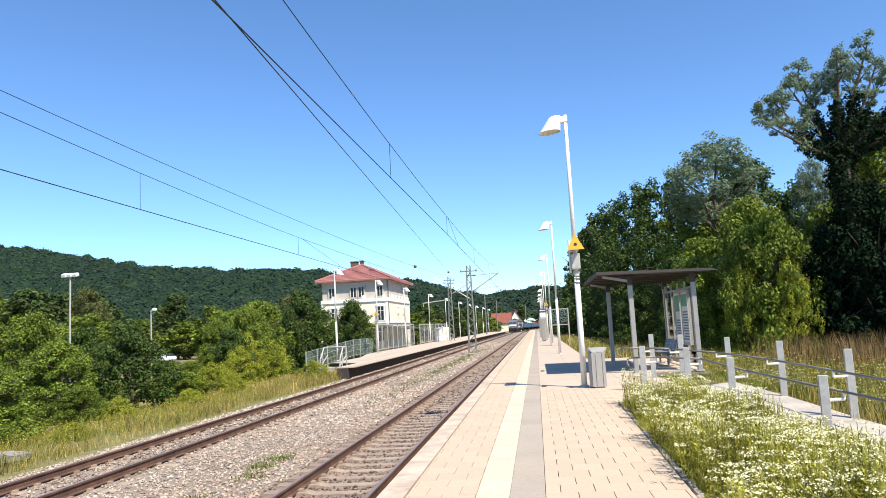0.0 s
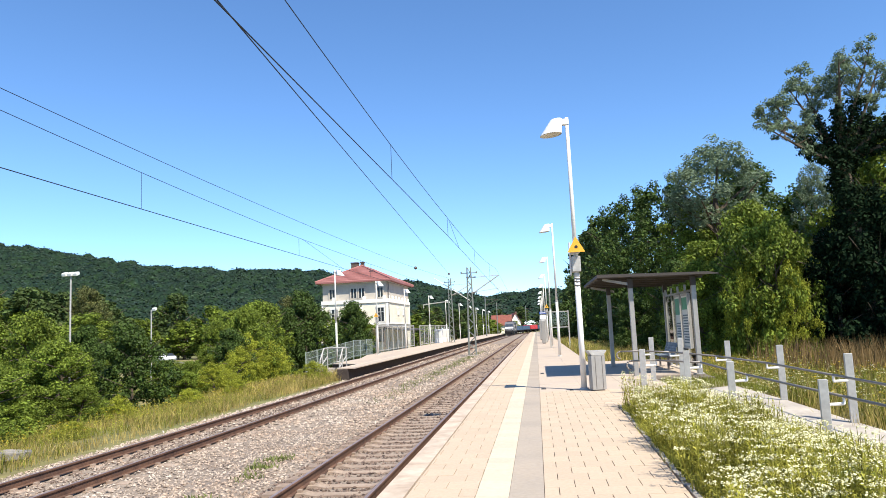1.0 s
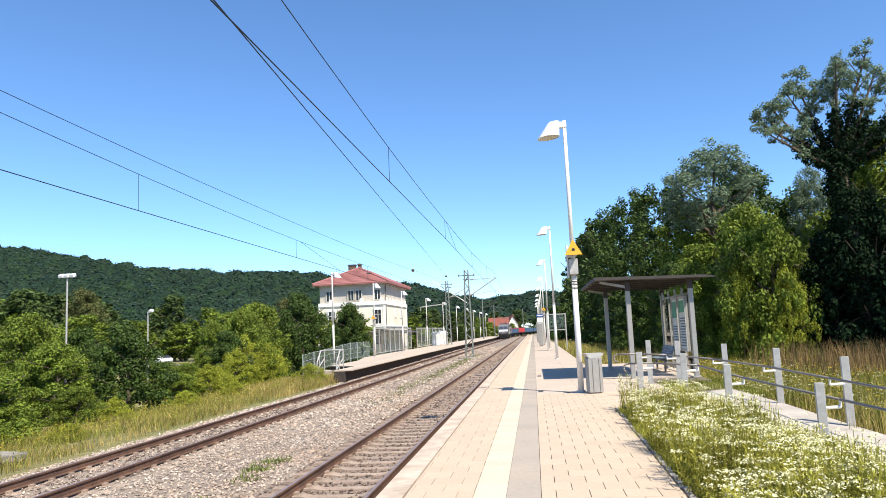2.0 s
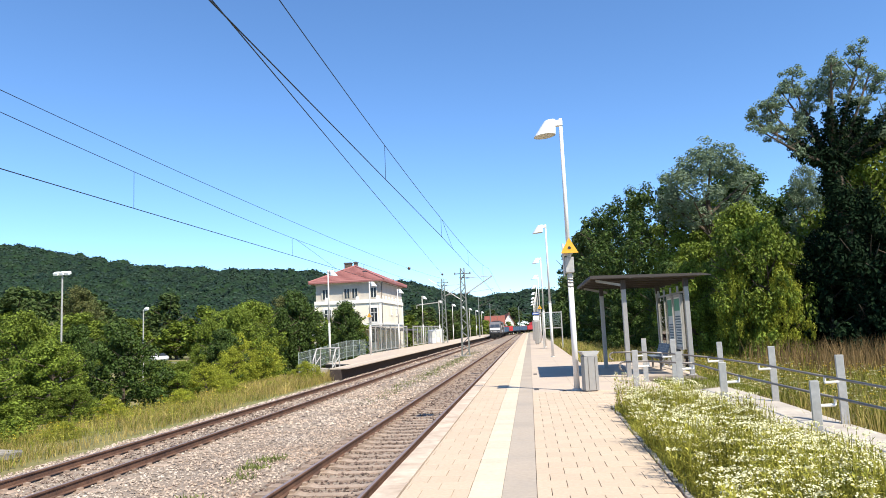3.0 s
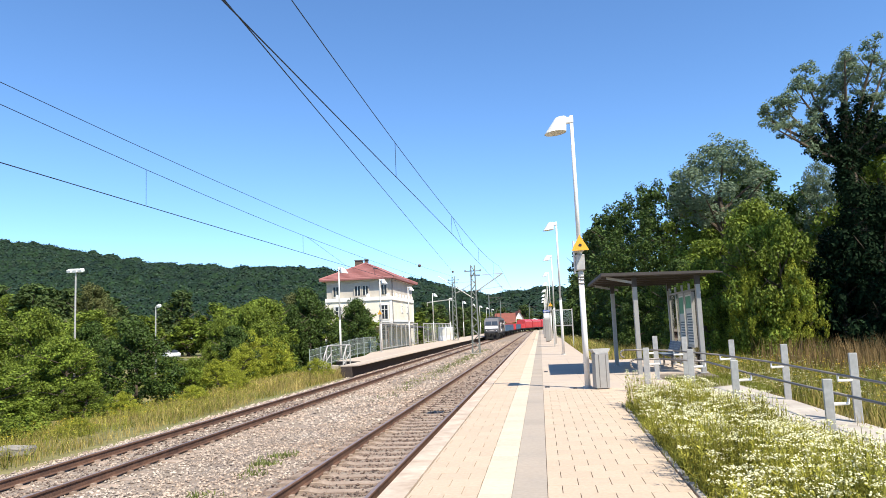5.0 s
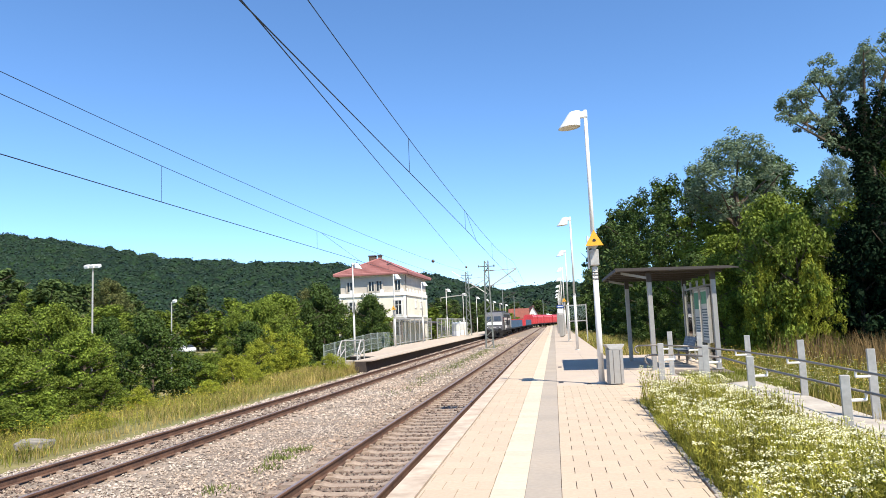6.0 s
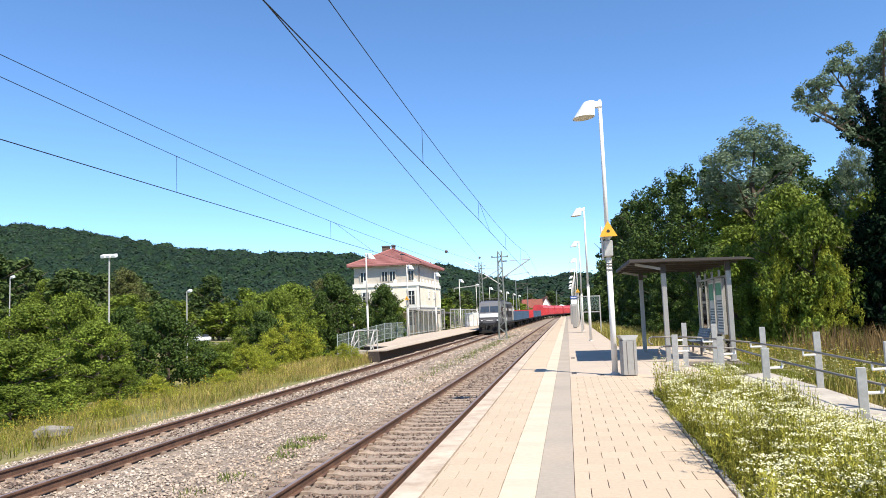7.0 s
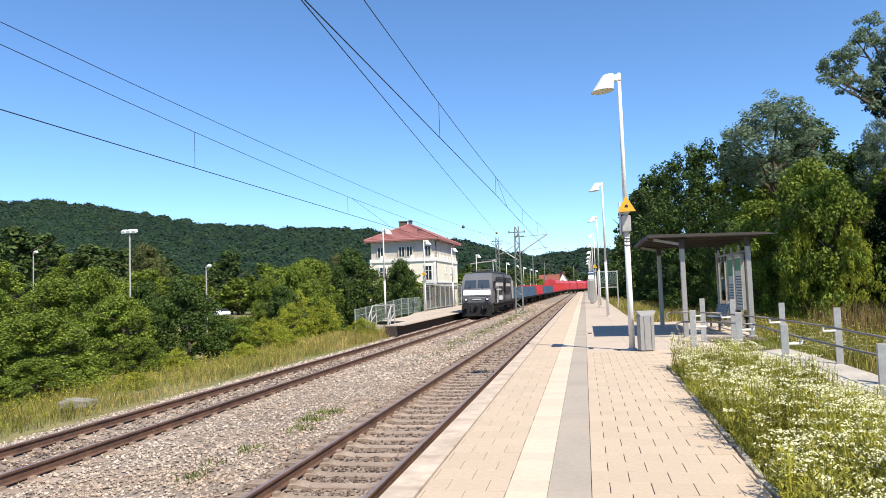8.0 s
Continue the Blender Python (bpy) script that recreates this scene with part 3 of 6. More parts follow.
# ---- litter bin ----
def build_bin():
    b = thing("litter_bin", pose(1.42, 18.2, 0, 0, 0, 12), "grey sheet-metal litter bin with a pale hood beside the lamp post", "litter bin")
    bm = B()
    prism(bm, [(-0.17, -0.15), (0.17, -0.15), (0.21, 0.0), (0.17, 0.16), (-0.17, 0.16), (-0.21, 0.0)], 0.03, 0.86, "z")
    part("body", bm, M["shelter_grey"], b, "grey folded metal body")
    bm = B()
    prism(bm, [(-0.13, -0.12), (0.13, -0.12), (0.13, 0.13), (-0.13, 0.13)], 0.0, 0.03, "z")
    part("foot", bm, M["dull_steel"], b)
    bm = B()
    prism(bm, [(-0.15, 0.865), (0.15, 0.865), (0.23, 0.98), (-0.23, 0.98)], -0.15, 0.16)
    part("hood", bm, M["galv"], b, "pale funnel-shaped hood")
    for k, x in enumerate((-0.075, 0.095)):
        bm = B()
        box(bm, x - 0.006, x + 0.006, -0.157, -0.151, 0.05, 0.84)
        part("seam", bm, M["dull_steel"], b)


build_bin()


# ---- waiting shelter ----
SX0, SX1, SY0, SY1 = 2.92, 4.78, 22.4, 27.2


def build_shelter():
    s = thing("waiting_shelter", Matrix(), "open waiting shelter with grey steel posts and a flat brown roof", "shelter")
    for x, y in ((SX0, SY0), (SX1, SY0), (SX0 - 0.19, SY1), (SX1, SY1)):
        bm = B()
        box(bm, x - 0.07, x + 0.07, y - 0.07, y + 0.07, 0, 2.95, 0.01)
        p = part("post", bm, M["shelter_grey"], s)
        bm = B()
        box(bm, x - 0.11, x + 0.11, y - 0.11, y + 0.11, 0, 0.02)
        part("base_plate", bm, M["galv"], p)
        bm = B()
        box(bm, x - 0.074, x + 0.074, y - 0.074, y + 0.074, 2.66, 2.952)
        part("post_head", bm, M["roof_under"], p, "dark post head")
    bm = B()
    prism(bm, [(1.94, 3.02), (5.12, 2.95), (5.12, 3.03), (1.94, 3.10)], 22.0, 27.9)
    part("roof", bm, M["roof_under"], s, "flat brown sheet roof")
    bm = B()
    box(bm, 1.90, 1.94, 21.98, 27.92, 3.01, 3.105)
    part("fascia", bm, M["roof_under"], s)
    bm = B()
    prism(bm, [(1.90, 3.01), (5.45, 2.955), (5.45, 2.98), (5.16, 3.035), (1.90, 3.105)], 21.95, 21.998)
    part("fascia", bm, M["roof_under"], s)
    for y in (SY0, SY1):
        bm = B()
        prism(bm, [(2.1, 2.93), (2.95, 2.74), (2.95, 2.82), (2.1, 3.005)], y - 0.03, y + 0.03)
        part("bracket", bm, M["shelter_grey"], s, "grey roof bracket")
    for y in np.linspace(22.6, 27.4, 5):
        bm = B()
        prism(bm, [(1.96, 2.96), (5.1, 2.89), (5.1, 2.948), (1.96, 3.012)], y - 0.03, y + 0.03)
        part("purlin", bm, M["roof_under"], s)
    # glazed back wall and near side wall with timetables
    ys = np.linspace(SY0 + 0.1, SY1 - 0.1, 5)
    for a, b in zip(ys[:-1], ys[1:]):
        bm = B()
        box(bm, SX1 - 0.006, SX1 + 0.006, a + 0.03, b - 0.03, 0.2, 2.5)
        pn = part("glass_pane", bm, M["glass"], s, "clear wall glass")
        pn.visible_shadow = False
        bm = B()
        box(bm, SX1 - 0.03, SX1 + 0.03, b - 0.03, b + 0.03, 0.05, 2.75)
        part("mullion", bm, M["shelter_grey"], s)
    for z in (0.15, 2.52):
        bm = B()
        box(bm, SX1 - 0.025, SX1 + 0.025, SY0, SY1, z - 0.03, z + 0.03)
        part("rail", bm, M["shelter_grey"], s)
    return s


build_shelter()


def build_notice(y0, y1, kind):
    n = thing("notice_case", pose(SX1 - 0.09, (y0 + y1) / 2, 0), "glazed timetable case with printed sheets inside the shelter", "notice board", "notice cases")
    h = (y1 - y0) / 2
    bm = B()
    box(bm, -0.03, 0.045, -h, h, 0.75, 2.45)
    part("backing", bm, M["shelter_grey"], n)
    bm = B()
    box(bm, -0.036, -0.0305, -h + 0.06, h - 0.06, 0.82, 2.38)
    sheet = part("sheet", bm, M["paper"], n, "pale printed sheet")
    bm = B()
    box(bm, -0.041, -0.0365, -h + 0.08, h - 0.08, 1.95 if kind else 1.8, 2.33)
    part("picture_block", bm, M["print_green"], sheet, "green printed block")
    for k in range(11 if kind else 8):
        z = 0.9 + k * 0.085
        bm = B()
        box(bm, -0.041, -0.0365, -h + 0.1, h - 0.1 - 0.05 * (k % 3), z, z + 0.04)
        part("text_bar", bm, M["print"], sheet)
    bm = B()
    for a, b, c, d in ((-h, h, 2.40, 2.46), (-h, h, 0.74, 0.80), (-h, -h + 0.05, 0.80, 2.40), (h - 0.05, h, 0.80, 2.40)):
        box(bm, -0.055, -0.031, a, b, c, d)
    part("frame", bm, M["galv"], n)


build_notice(22.75, 23.75, 1)
build_notice(23.95, 24.85, 0)


def build_bench(m):
    b = thing("bench", m, "blue-grey wire mesh bench seats on steel legs in the shelter", "bench")
    for k in range(4):
        bm = B()
        y = k * 0.52
        for j in range(9):
            yy = y + j * 0.055
            rod(bm, (-0.42, yy, 0.44), (-0.02, yy, 0.45), 0.008, None, 5)
            rod(bm, (-0.02, yy, 0.45), (0.10, yy, 0.86), 0.008, None, 5)
        for t in np.linspace(0, 1, 6):
            rod(bm, (-0.42 + 0.4 * t, y, 0.44), (-0.42 + 0.4 * t, y + 0.44, 0.44), 0.008, None, 5)
            rod(bm, (-0.02 + 0.12 * t, y, 0.45 + 0.41 * t), (-0.02 + 0.12 * t, y + 0.44, 0.45 + 0.41 * t), 0.008, None, 5)
        part("seat", bm, M["bench"], b, "wire mesh seat shell")
    bm = B()
    box(bm, -0.25, -0.17, -0.1, 2.1, 0.36, 0.42)
    part("beam", bm, M["dull_steel"], b)
    for y in (0.2, 1.8):
        bm = B()
        box(bm, -0.24, -0.18, y - 0.03, y + 0.03, 0.02, 0.36)
        box(bm, -0.36, -0.06, y - 0.04, y + 0.04, 0.0, 0.02)
        part("leg", bm, M["dull_steel"], b)


build_bench(pose(4.55, 24.9, 0))


# ---- ramp with hand rails ----
def build_ramp():
    v = [(2.72, 17.19, -0.032), (4.75, 18.6, -0.032), (3.5, 15.4, -0.10), (5.12, 16.0, -0.13), (3.9, 13.4, -0.22), (5.48, 13.5, -0.28), (4.2, 11.0, -0.36), (5.85, 11.0, -0.40), (4.5, 7.0, -0.50), (6.2, 7.0, -0.52)]
    f = [(0, 2, 3, 1), (2, 4, 5, 3), (4, 6, 7, 5), (6, 8, 9, 7)]
    bm = B()
    vs = [bm.verts.new(Vector(c)) for c in v]
    for q in f:
        bm.faces.new([vs[i] for i in q])
    ext = bmesh.ops.extrude_face_region(bm, geom=list(bm.faces))
    for g in ext["geom"]:
        if isinstance(g, bmesh.types.BMVert):
            g.co.z -= 0.5
    bmesh.ops.recalc_face_normals(bm, faces=bm.faces)
    tagged(part("ramp", bm, M["concrete"], None, "pale concrete ramp leading off the platform"), category="ramp", kind="structure")


build_ramp()
bm = B()
prism(bm, [(3.32, -0.9), (6.5, -0.9), (6.5, -0.52), (5.2, -0.10), (3.32, -0.06)], 18.75, 21.48)
tagged(part("verge", bm, M["ground"], None, "low grassy bank between ramp and shelter"), category="bank", kind="structure")


def build_railing(posts, drop, hook, side, label):
    """posts: x, y, top of each; the hand rail runs beside them, on short arms."""
    r = thing("hand_railing", Matrix(), label, "railing", "ramp railings")
    pts = []
    for k, (x, y, top) in enumerate(posts):
        bm = B()
        box(bm, -0.065, 0.065, -0.045, 0.045, -1.25, 0, 0.006, pose(x, y, top, 0, 0, -12))
        p = part("post", bm, M["galv"], r)
        q = Vector((x, y, top - drop)) + Vector(side)
        bm = B()
        low = q - Vector((0, 0, 0.11))
        rod(bm, (x, y, low.z), low, 0.024, None, 8)
        rod(bm, low, q, 0.02, None, 8)
        part("arm", bm, M["white_steel"], p, "short pale bracket")
        pts.append(q)
    if hook:
        pts = [pts[0] + Vector((-0.55, 0.12, 0.0))] + pts
    d = (pts[-1] - pts[-2]).normalized()
    pts.append(pts[-1] + d * 5)
    bm = B()
    for a, b in zip(pts[:-1], pts[1:]):
        rod(bm, a, b, 0.022, None, 10)
    if hook:
        c = pts[0]
        prev = c
        for k in range(1, 7):
            a = math.pi * k / 6
            nxt = c + Vector((-0.10 * math.sin(a), 0, -0.10 + 0.10 * math.cos(a)))
            rod(bm, prev, nxt, 0.022, None, 8)
            prev = nxt
    part("hand_rail", bm, M["hand_rail"], r, "tubular steel hand rail", True)


def post_at(ratio, slope, y):
    return ratio * y, y, 1.66 + slope * y


build_railing([post_at(0.1395, -0.0382, 17.0), post_at(0.1970, -0.0425, 16.2), post_at(0.2525, -0.0590, 14.4), post_at(0.3665, -0.0870, 11.6)], 0.27, True, (0.31, 0.08, 0),
              "steel hand railing with flat grey posts along the ramp")
build_railing([post_at(0.1525, -0.0230, 20.6), post_at(0.1905, -0.0255, 20.2), post_at(0.2510, -0.0317, 18.6), post_at(0.3170, -0.0400, 16.0), post_at(0.4010, -0.0545, 13.5)], 0.36, True, (-0.31, -0.08, 0),
              "steel hand railing with flat grey posts beside the meadow")


# ---- signs and cases along the near platform ----
def build_sign(m):
    s = thing("platform_sign", m, "blue and white platform sign on a grey post", "sign")
    bm = B()
    box(bm, -0.06, 0.06, -0.06, 0.06, 0, 3.4, 0.01)
    part("post", bm, M["galv"], s)
    bm = B()
    box(bm, -0.6, 0.15, -0.09, -0.06, 2.86, 3.12)
    p = part("panel", bm, M["blue_sign"], s, "blue enamel panel")
    bm = B()
    box(bm, -0.52, 0.05, -0.097, -0.091, 2.95, 3.03)
    part("text_bar", bm, M["lamp_white"], p, "white lettering bar")
    bm = B()
    box(bm, -0.55, 0.1, -0.08, -0.061, 2.3, 2.75)
    part("lower_panel", bm, M["lamp_white"], s, "white panel")


build_sign(pose(0.95, 78, 0))


def build_case(m, w, h, label, name="display_case", mat="shelter_grey"):
    s = thing(name, m, label, "display case", "display cases")
    for x in (-w / 2, w / 2):
        bm = B()
        box(bm, x - 0.04, x + 0.04, -0.04, 0.04, 0, h + 0.03, 0.006)
        part("post", bm, M["galv"], s)
    bm = B()
    box(bm, -w / 2 + 0.04, w / 2 - 0.04, -0.03, 0.03, 1.5, h - 0.06)
    part("panel", bm, M[mat], s)
    bm = B()
    box(bm, -w / 2 + 0.04, w / 2 - 0.04, -0.05, 0.05, h - 0.06, h)
    part("top_bar", bm, M["galv"], s)
    bm = B()
    box(bm, -w / 2 + 0.04, w / 2 - 0.04, -0.05, 0.05, 1.44, 1.50)
    part("bottom_bar", bm, M["galv"], s)


build_case(pose(1.62, 52, 0, 0, 0, 4), 1.35, 2.62, "glazed display case framed in pale steel at the platform's rear edge", "display_case", "glass")
for k, (x, y, w, h) in enumerate(((0.62, 66, 0.4, 2.1), (0.8, 70, 0.4, 2.2), (0.62, 84, 0.6, 2.3), (1.0, 90, 0.5, 2.4))):
    t = thing("cabinet", pose(x, y, 0), "grey upright metal cabinet on the platform", "cabinet", "platform cabinets")
    bm = B()
    box(bm, -w / 2, w / 2, -0.2, 0.2, 0.06, h, 0.02)
    body = part("body", bm, M["galv"], t)
    bm = B()
    box(bm, -w / 2 + 0.05, w / 2 - 0.05, -0.16, 0.16, 0, 0.06)
    part("plinth", bm, M["dull_steel"], t)
    bm = B()
    box(bm, -w / 2 + 0.04, w / 2 - 0.04, -0.215, -0.203, 0.12, h - 0.08)
    part("door", bm, M["shelter_grey"], t)


def build_drain(x, y, w, l):
    d = thing("drain_cover", pose(x, y, 0.003), "small dark iron drain cover set in the paving", "drain cover", "drain covers")
    bm = B()
    box(bm, -w / 2, w / 2, -l / 2, l / 2, -0.02, 0.004)
    part("cover", bm, M["dull_steel"], d)
    for k in range(3):
        bm = B()
        box(bm, -w / 2 + 0.015, w / 2 - 0.015, -l / 2 + l * (k + 0.6) / 4, -l / 2 + l * (k + 0.9) / 4, 0.004, 0.008)
        part("bar", bm, M["black"], d)


build_drain(0.09, 19.2, 0.13, 0.5)
build_drain(0.10, 25.2, 0.13, 0.5)
build_drain(0.78, 18.55, 0.10, 0.35)


# ---- the far platform ----
def build_far_platform():
    ys = [41.5, 46.5] + list(np.arange(48.5, 230, 8.0))
    v, f = [], []
    for y in ys:
        s = far_shift(y) + bend(y)
        xl = (-15.6 + s * 0.5) if y > 60 else -14.2 if y > 48 else -11.9
        v += [(-10.80 + s, y, FAR_TOP), (-10.80 + s, y, FAR_TOP - 0.06), (xl, y, FAR_TOP - 0.06), (xl, y, FAR_TOP)]
    for j in range(len(ys) - 1):
        for i in range(4):
            k = (i + 1) % 4
            f.append((4 * j + i, 4 * j + k, 4 * j + 4 + k, 4 * j + 4 + i))
    f += [(0, 3, 2, 1)]
    p = raw("far_platform", v, f, M["plain"], None, "low far platform with pale concrete edge")
    tagged(p, category="platform", kind="structure")
    # wall set back below the lip; its colour carries painted shade as well
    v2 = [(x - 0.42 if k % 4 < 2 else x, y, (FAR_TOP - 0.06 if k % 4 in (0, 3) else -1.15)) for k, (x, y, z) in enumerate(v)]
    raw("platform_wall", v2, f, M["shaded_concrete"], p, "brown wall under the platform edge, shade put into its dark colour")
    v3, f3 = [], []
    for y in ys:
        s = far_shift(y) + bend(y)
        v3 += [(-11.6 + s, y, FAR_TOP + 0.004), (-11.75 + s, y, FAR_TOP + 0.004)]
    f3 = [(2 * j, 2 * j + 2, 2 * j + 3, 2 * j + 1) for j in range(len(ys) - 1)]
    raw("edge_line", v3, f3, M["tactile"], p, "white safety line")


build_far_platform()
def build_steps():
    s = thing("platform_steps", pose(-13.3, 45.6, 0), "short flight of steps with pale tubular railings beside the platform", "steps")
    for k in range(3):
        bm = B()
        box(bm, -0.6, 0.6, -0.3 + 0.3 * k, 0.9, -1.2, -0.92 + 0.2 * k, 0.01)
        part("step", bm, M["concrete"], s)
    for x in (-0.65, 0.65):
        bm = B()
        pts = [(x, -0.9, -0.95), (x, -0.75, 0.05), (x, 0.1, 0.78), (x, 0.9, 0.78)]
        for a, b in zip(pts[:-1], pts[1:]):
            rod(bm, a, b, 0.045, None, 8)
        rod(bm, (x, -0.2, -0.9), (x, -0.2, 0.52), 0.04, None, 8)
        rod(bm, (x, 0.9, -0.5), (x, 0.9, 0.78), 0.04, None, 8)
        rod(bm, (x, -0.75, -0.4), (x, 0.9, 0.25), 0.035, None, 8)
        part("hand_rail", bm, M["galv"], s, "pale tubular railing")
    bm = B()
    rod(bm, (-0.65, 0.9, 0.78), (0.65, 0.9, 0.78), 0.045, None, 8)
    part("cross_rail", bm, M["galv"], s)


build_steps()


def build_fence(points, h, gap, label):
    fe = thing("mesh_fence", Matrix(), label, "fence", "fences")
    pb, bars = [], B()
    for (x0, y0, z0), (x1, y1, z1) in zip(points[:-1], points[1:]):
        a, b = Vector((x0, y0, z0)), Vector((x1, y1, z1))
        n = max(1, round((b - a).length / gap))
        for k in range(n):
            p = a.lerp(b, k / n)
            bm = B()
            box(bm, p.x - 0.03, p.x + 0.03, p.y - 0.03, p.y + 0.03, p.z - 0.2, p.z + h)
            part("post", bm, M["fence_steel"], fe)
        m = round((b - a).length / 0.2)
        for k in range(m):
            p = a.lerp(b, (k + 0.5) / m)
            rod(bars, p, p + Vector((0, 0, h - 0.05)), 0.009, None, 4)
        for z in (0.1, h * 0.35, h * 0.65, h - 0.06):
            rod(bars, a + Vector((0, 0, z)), b + Vector((0, 0, z)), 0.014, None, 4)
    tagged(part("welded_mesh", bars, M["fence_steel"], fe, "thin welded bars"), kind="stuff")


build_fence([(-16.6, 50, -1.0), (-16.2, 62, -0.4), (-16.1, 69, -0.4)], 1.5, 2.5, "grey welded mesh fence behind the far platform")


def build_glass_wall(x, y0, y1, n, label):
    g = thing("glass_screen", Matrix(), label, "glass screen", "glass screens")
    ys = np.linspace(y0, y1, n + 1)
    for y in ys:
        bm = B()
        box(bm, x - 0.04, x + 0.04, y - 0.06, y + 0.06, FAR_TOP, FAR_TOP + 2.75)
        part("post", bm, M["galv"], g)
    for a, b in zip(ys[:-1], ys[1:]):
        bm = B()
        box(bm, x - 0.008, x + 0.008, a + 0.06, b - 0.06, FAR_TOP + 0.2, FAR_TOP + 2.6)
        part("pane", bm, M["frost"], g, "milky glass pane")
        bm = B()
        box(bm, x - 0.04, x + 0.04, a + 0.06, b - 0.06, FAR_TOP + 2.6, FAR_TOP + 2.72)
        part("rail", bm, M["galv"], g)
        bm = B()
        box(bm, x - 0.04, x + 0.04, a + 0.06, b - 0.06, FAR_TOP + 0.12, FAR_TOP + 0.2)
        part("rail", bm, M["galv"], g)
    return g


build_glass_wall(-15.9, 70, 92, 8, "tall glazed screen with white posts beside the station building")
build_glass_wall(-15.6, 95, 125, 8, "glazed screen with white posts along the far platform")


def build_kiosk(x, y, mat, label):
    k = thing("cabinet", pose(x, y, FAR_TOP), label, "cabinet", "far platform cabinets")
    bm = B()
    box(bm, -0.6, 0.6, -0.25, 0.25, 0, 2.1, 0.03)
    b = part("body", bm, M[mat], k)
    bm = B()
    box(bm, -0.5, 0.5, -0.262, -0.252, 0.8, 1.9)
    part("panel", bm, M["paper"], k, "pale notice sheet")


build_kiosk(-15.0, 109, "lamp_white", "white notice cabinet on the far platform")
build_kiosk(-14.9, 118, "lamp_white", "white notice cabinet on the far platform")


# ---- station building ----
def build_station():
    x0, x1, y0, y1, zb, ze = -29.0, -19.9, 95.0, 111.5, FAR_TOP, 8.85
    b = thing("station_building", Matrix(), "three-storey cream station building with red hipped tile roof", "building")
    zs = 6.0
    bm = B()
    box(bm, x0, x1, y0, y1, zb - 0.8, zs)
    part("lower_wall", bm, M["cream"], b, "pale cream rendered wall")
    bm = B()
    box(bm, x0 + 0.05, x1 - 0.05, y0 + 0.05, y1 - 0.05, zs, ze)
    part("upper_wall", bm, M["beige"], b, "grey beige upper wall")
    for z, h, o in ((5.75, 0.5, 0.15), (2.75, 0.2, 0.1), (zb, 0.7, 0.08), (ze - 0.3, 0.28, 0.12)):
        bm = B()
        for a, c, d, e in ((x0 - o, x1 + o, y0 - o, y0), (x1, x1 + o, y0, y1 + o), (x0 - o, x0, y0, y1 + o)):
            box(bm, a, c, d, e, z, z + h)
        part("cornice", bm, M["trim"], b, "pale stone string course")
    for x, y in ((x1, y0), (x0, y0), (x1, y1)):
        bm = B()
        box(bm, x - 0.25, x + 0.08, y - 0.08, y + 0.25, zb, 5.74)
        part("quoin", bm, M["trim"], b)
    # hipped roof with overhang
    o, r0, r1 = 0.75, 4.6, 11.3
    bm = B()
    c = [bm.verts.new(p) for p in ((x0 - o, y0 - o, ze), (x1 + o, y0 - o, ze), (x1 + o, y1 + o, ze), (x0 - o, y1 + o, ze))]
    xm = (x0 + x1) / 2
    r = [bm.verts.new((xm, y0 + r0, r1)), bm.verts.new((xm, y1 - r0, r1))]
    lo = [bm.verts.new(v.co - Vector((0, 0, 0.22))) for v in c]
    bm.faces.new((c[0], c[1], r[0])), bm.faces.new((c[1], c[2], r[1], r[0])), bm.faces.new((c[2], c[3], r[1])), bm.faces.new((c[3], c[0], r[0], r[1]))
    for i in range(4):
        bm.faces.new((lo[i], lo[(i + 1) % 4], c[(i + 1) % 4], c[i]))
    bm.faces.new(lo[::-1])
    bmesh.ops.recalc_face_normals(bm, faces=bm.faces)
    roof = part("roof", bm, M["tile"], b, "red clay tile hipped roof")
    # tile courses as raised battens following the slopes
    bm = B()
    for k in range(1, 13):
        t = k / 13
        for p, q, e in ((c0, c1, rr) for c0, c1, rr in (((x0 - o, y0 - o, ze), (x1 + o, y0 - o, ze), ((xm, y0 + r0, r1),) * 2), ((x1 + o, y0 - o, ze), (x1 + o, y1 + o, ze), ((xm, y0 + r0, r1), (xm, y1 - r0, r1))))):
            a = Vector(p).lerp(Vector(e[0]), t) + Vector((0, 0, 0.03))
            d = Vector(q).lerp(Vector(e[1]), t) + Vector((0, 0, 0.03))
            rod(bm, a, d, 0.05, None, 4)
    tagged(part("tile_course", bm, M["tile"], roof), kind="stuff")
    bm = B()
    for p in ((x0 - o, y0 - o, ze), (x1 + o, y0 - o, ze)):
        rod(bm, Vector(p) + Vector((0, 0, 0.05)), (xm, y0 + r0, r1 + 0.05), 0.12, None, 6)
    rod(bm, (x1 + o, y1 + o, ze + 0.05), (xm, y1 - r0, r1 + 0.05), 0.12, None, 6)
    rod(bm, (xm, y0 + r0, r1 + 0.05), (xm, y1 - r0, r1 + 0.05), 0.12, None, 6)
    part("ridge", bm, M["tile"], roof)
    for (x, y, w, top) in ((-25.9, 101.5, 0.5, 11.9), (-24.9, 102.0, 0.2, 12.0)):
        bm = B()
        box(bm, x - w, x + w, y - 0.45, y + 0.45, 10.2, top, 0.02)
        ch = part("chimney", bm, M["wood_dark"], roof, "dark brick chimney")
        bm = B()
        box(bm, x - w - 0.08, x + w + 0.08, y - 0.53, y + 0.53, top, top + 0.14)
        part("cap", bm, M["dull_steel"], ch)
    for x, y, z in ((-27.2, 96.6, 9.65), (-22.4, 97.4, 10.0)):
        bm = B()
        box(bm, x - 0.4, x + 0.4, y - 0.3, y + 0.3, z - 0.2, z + 0.35, 0.02)
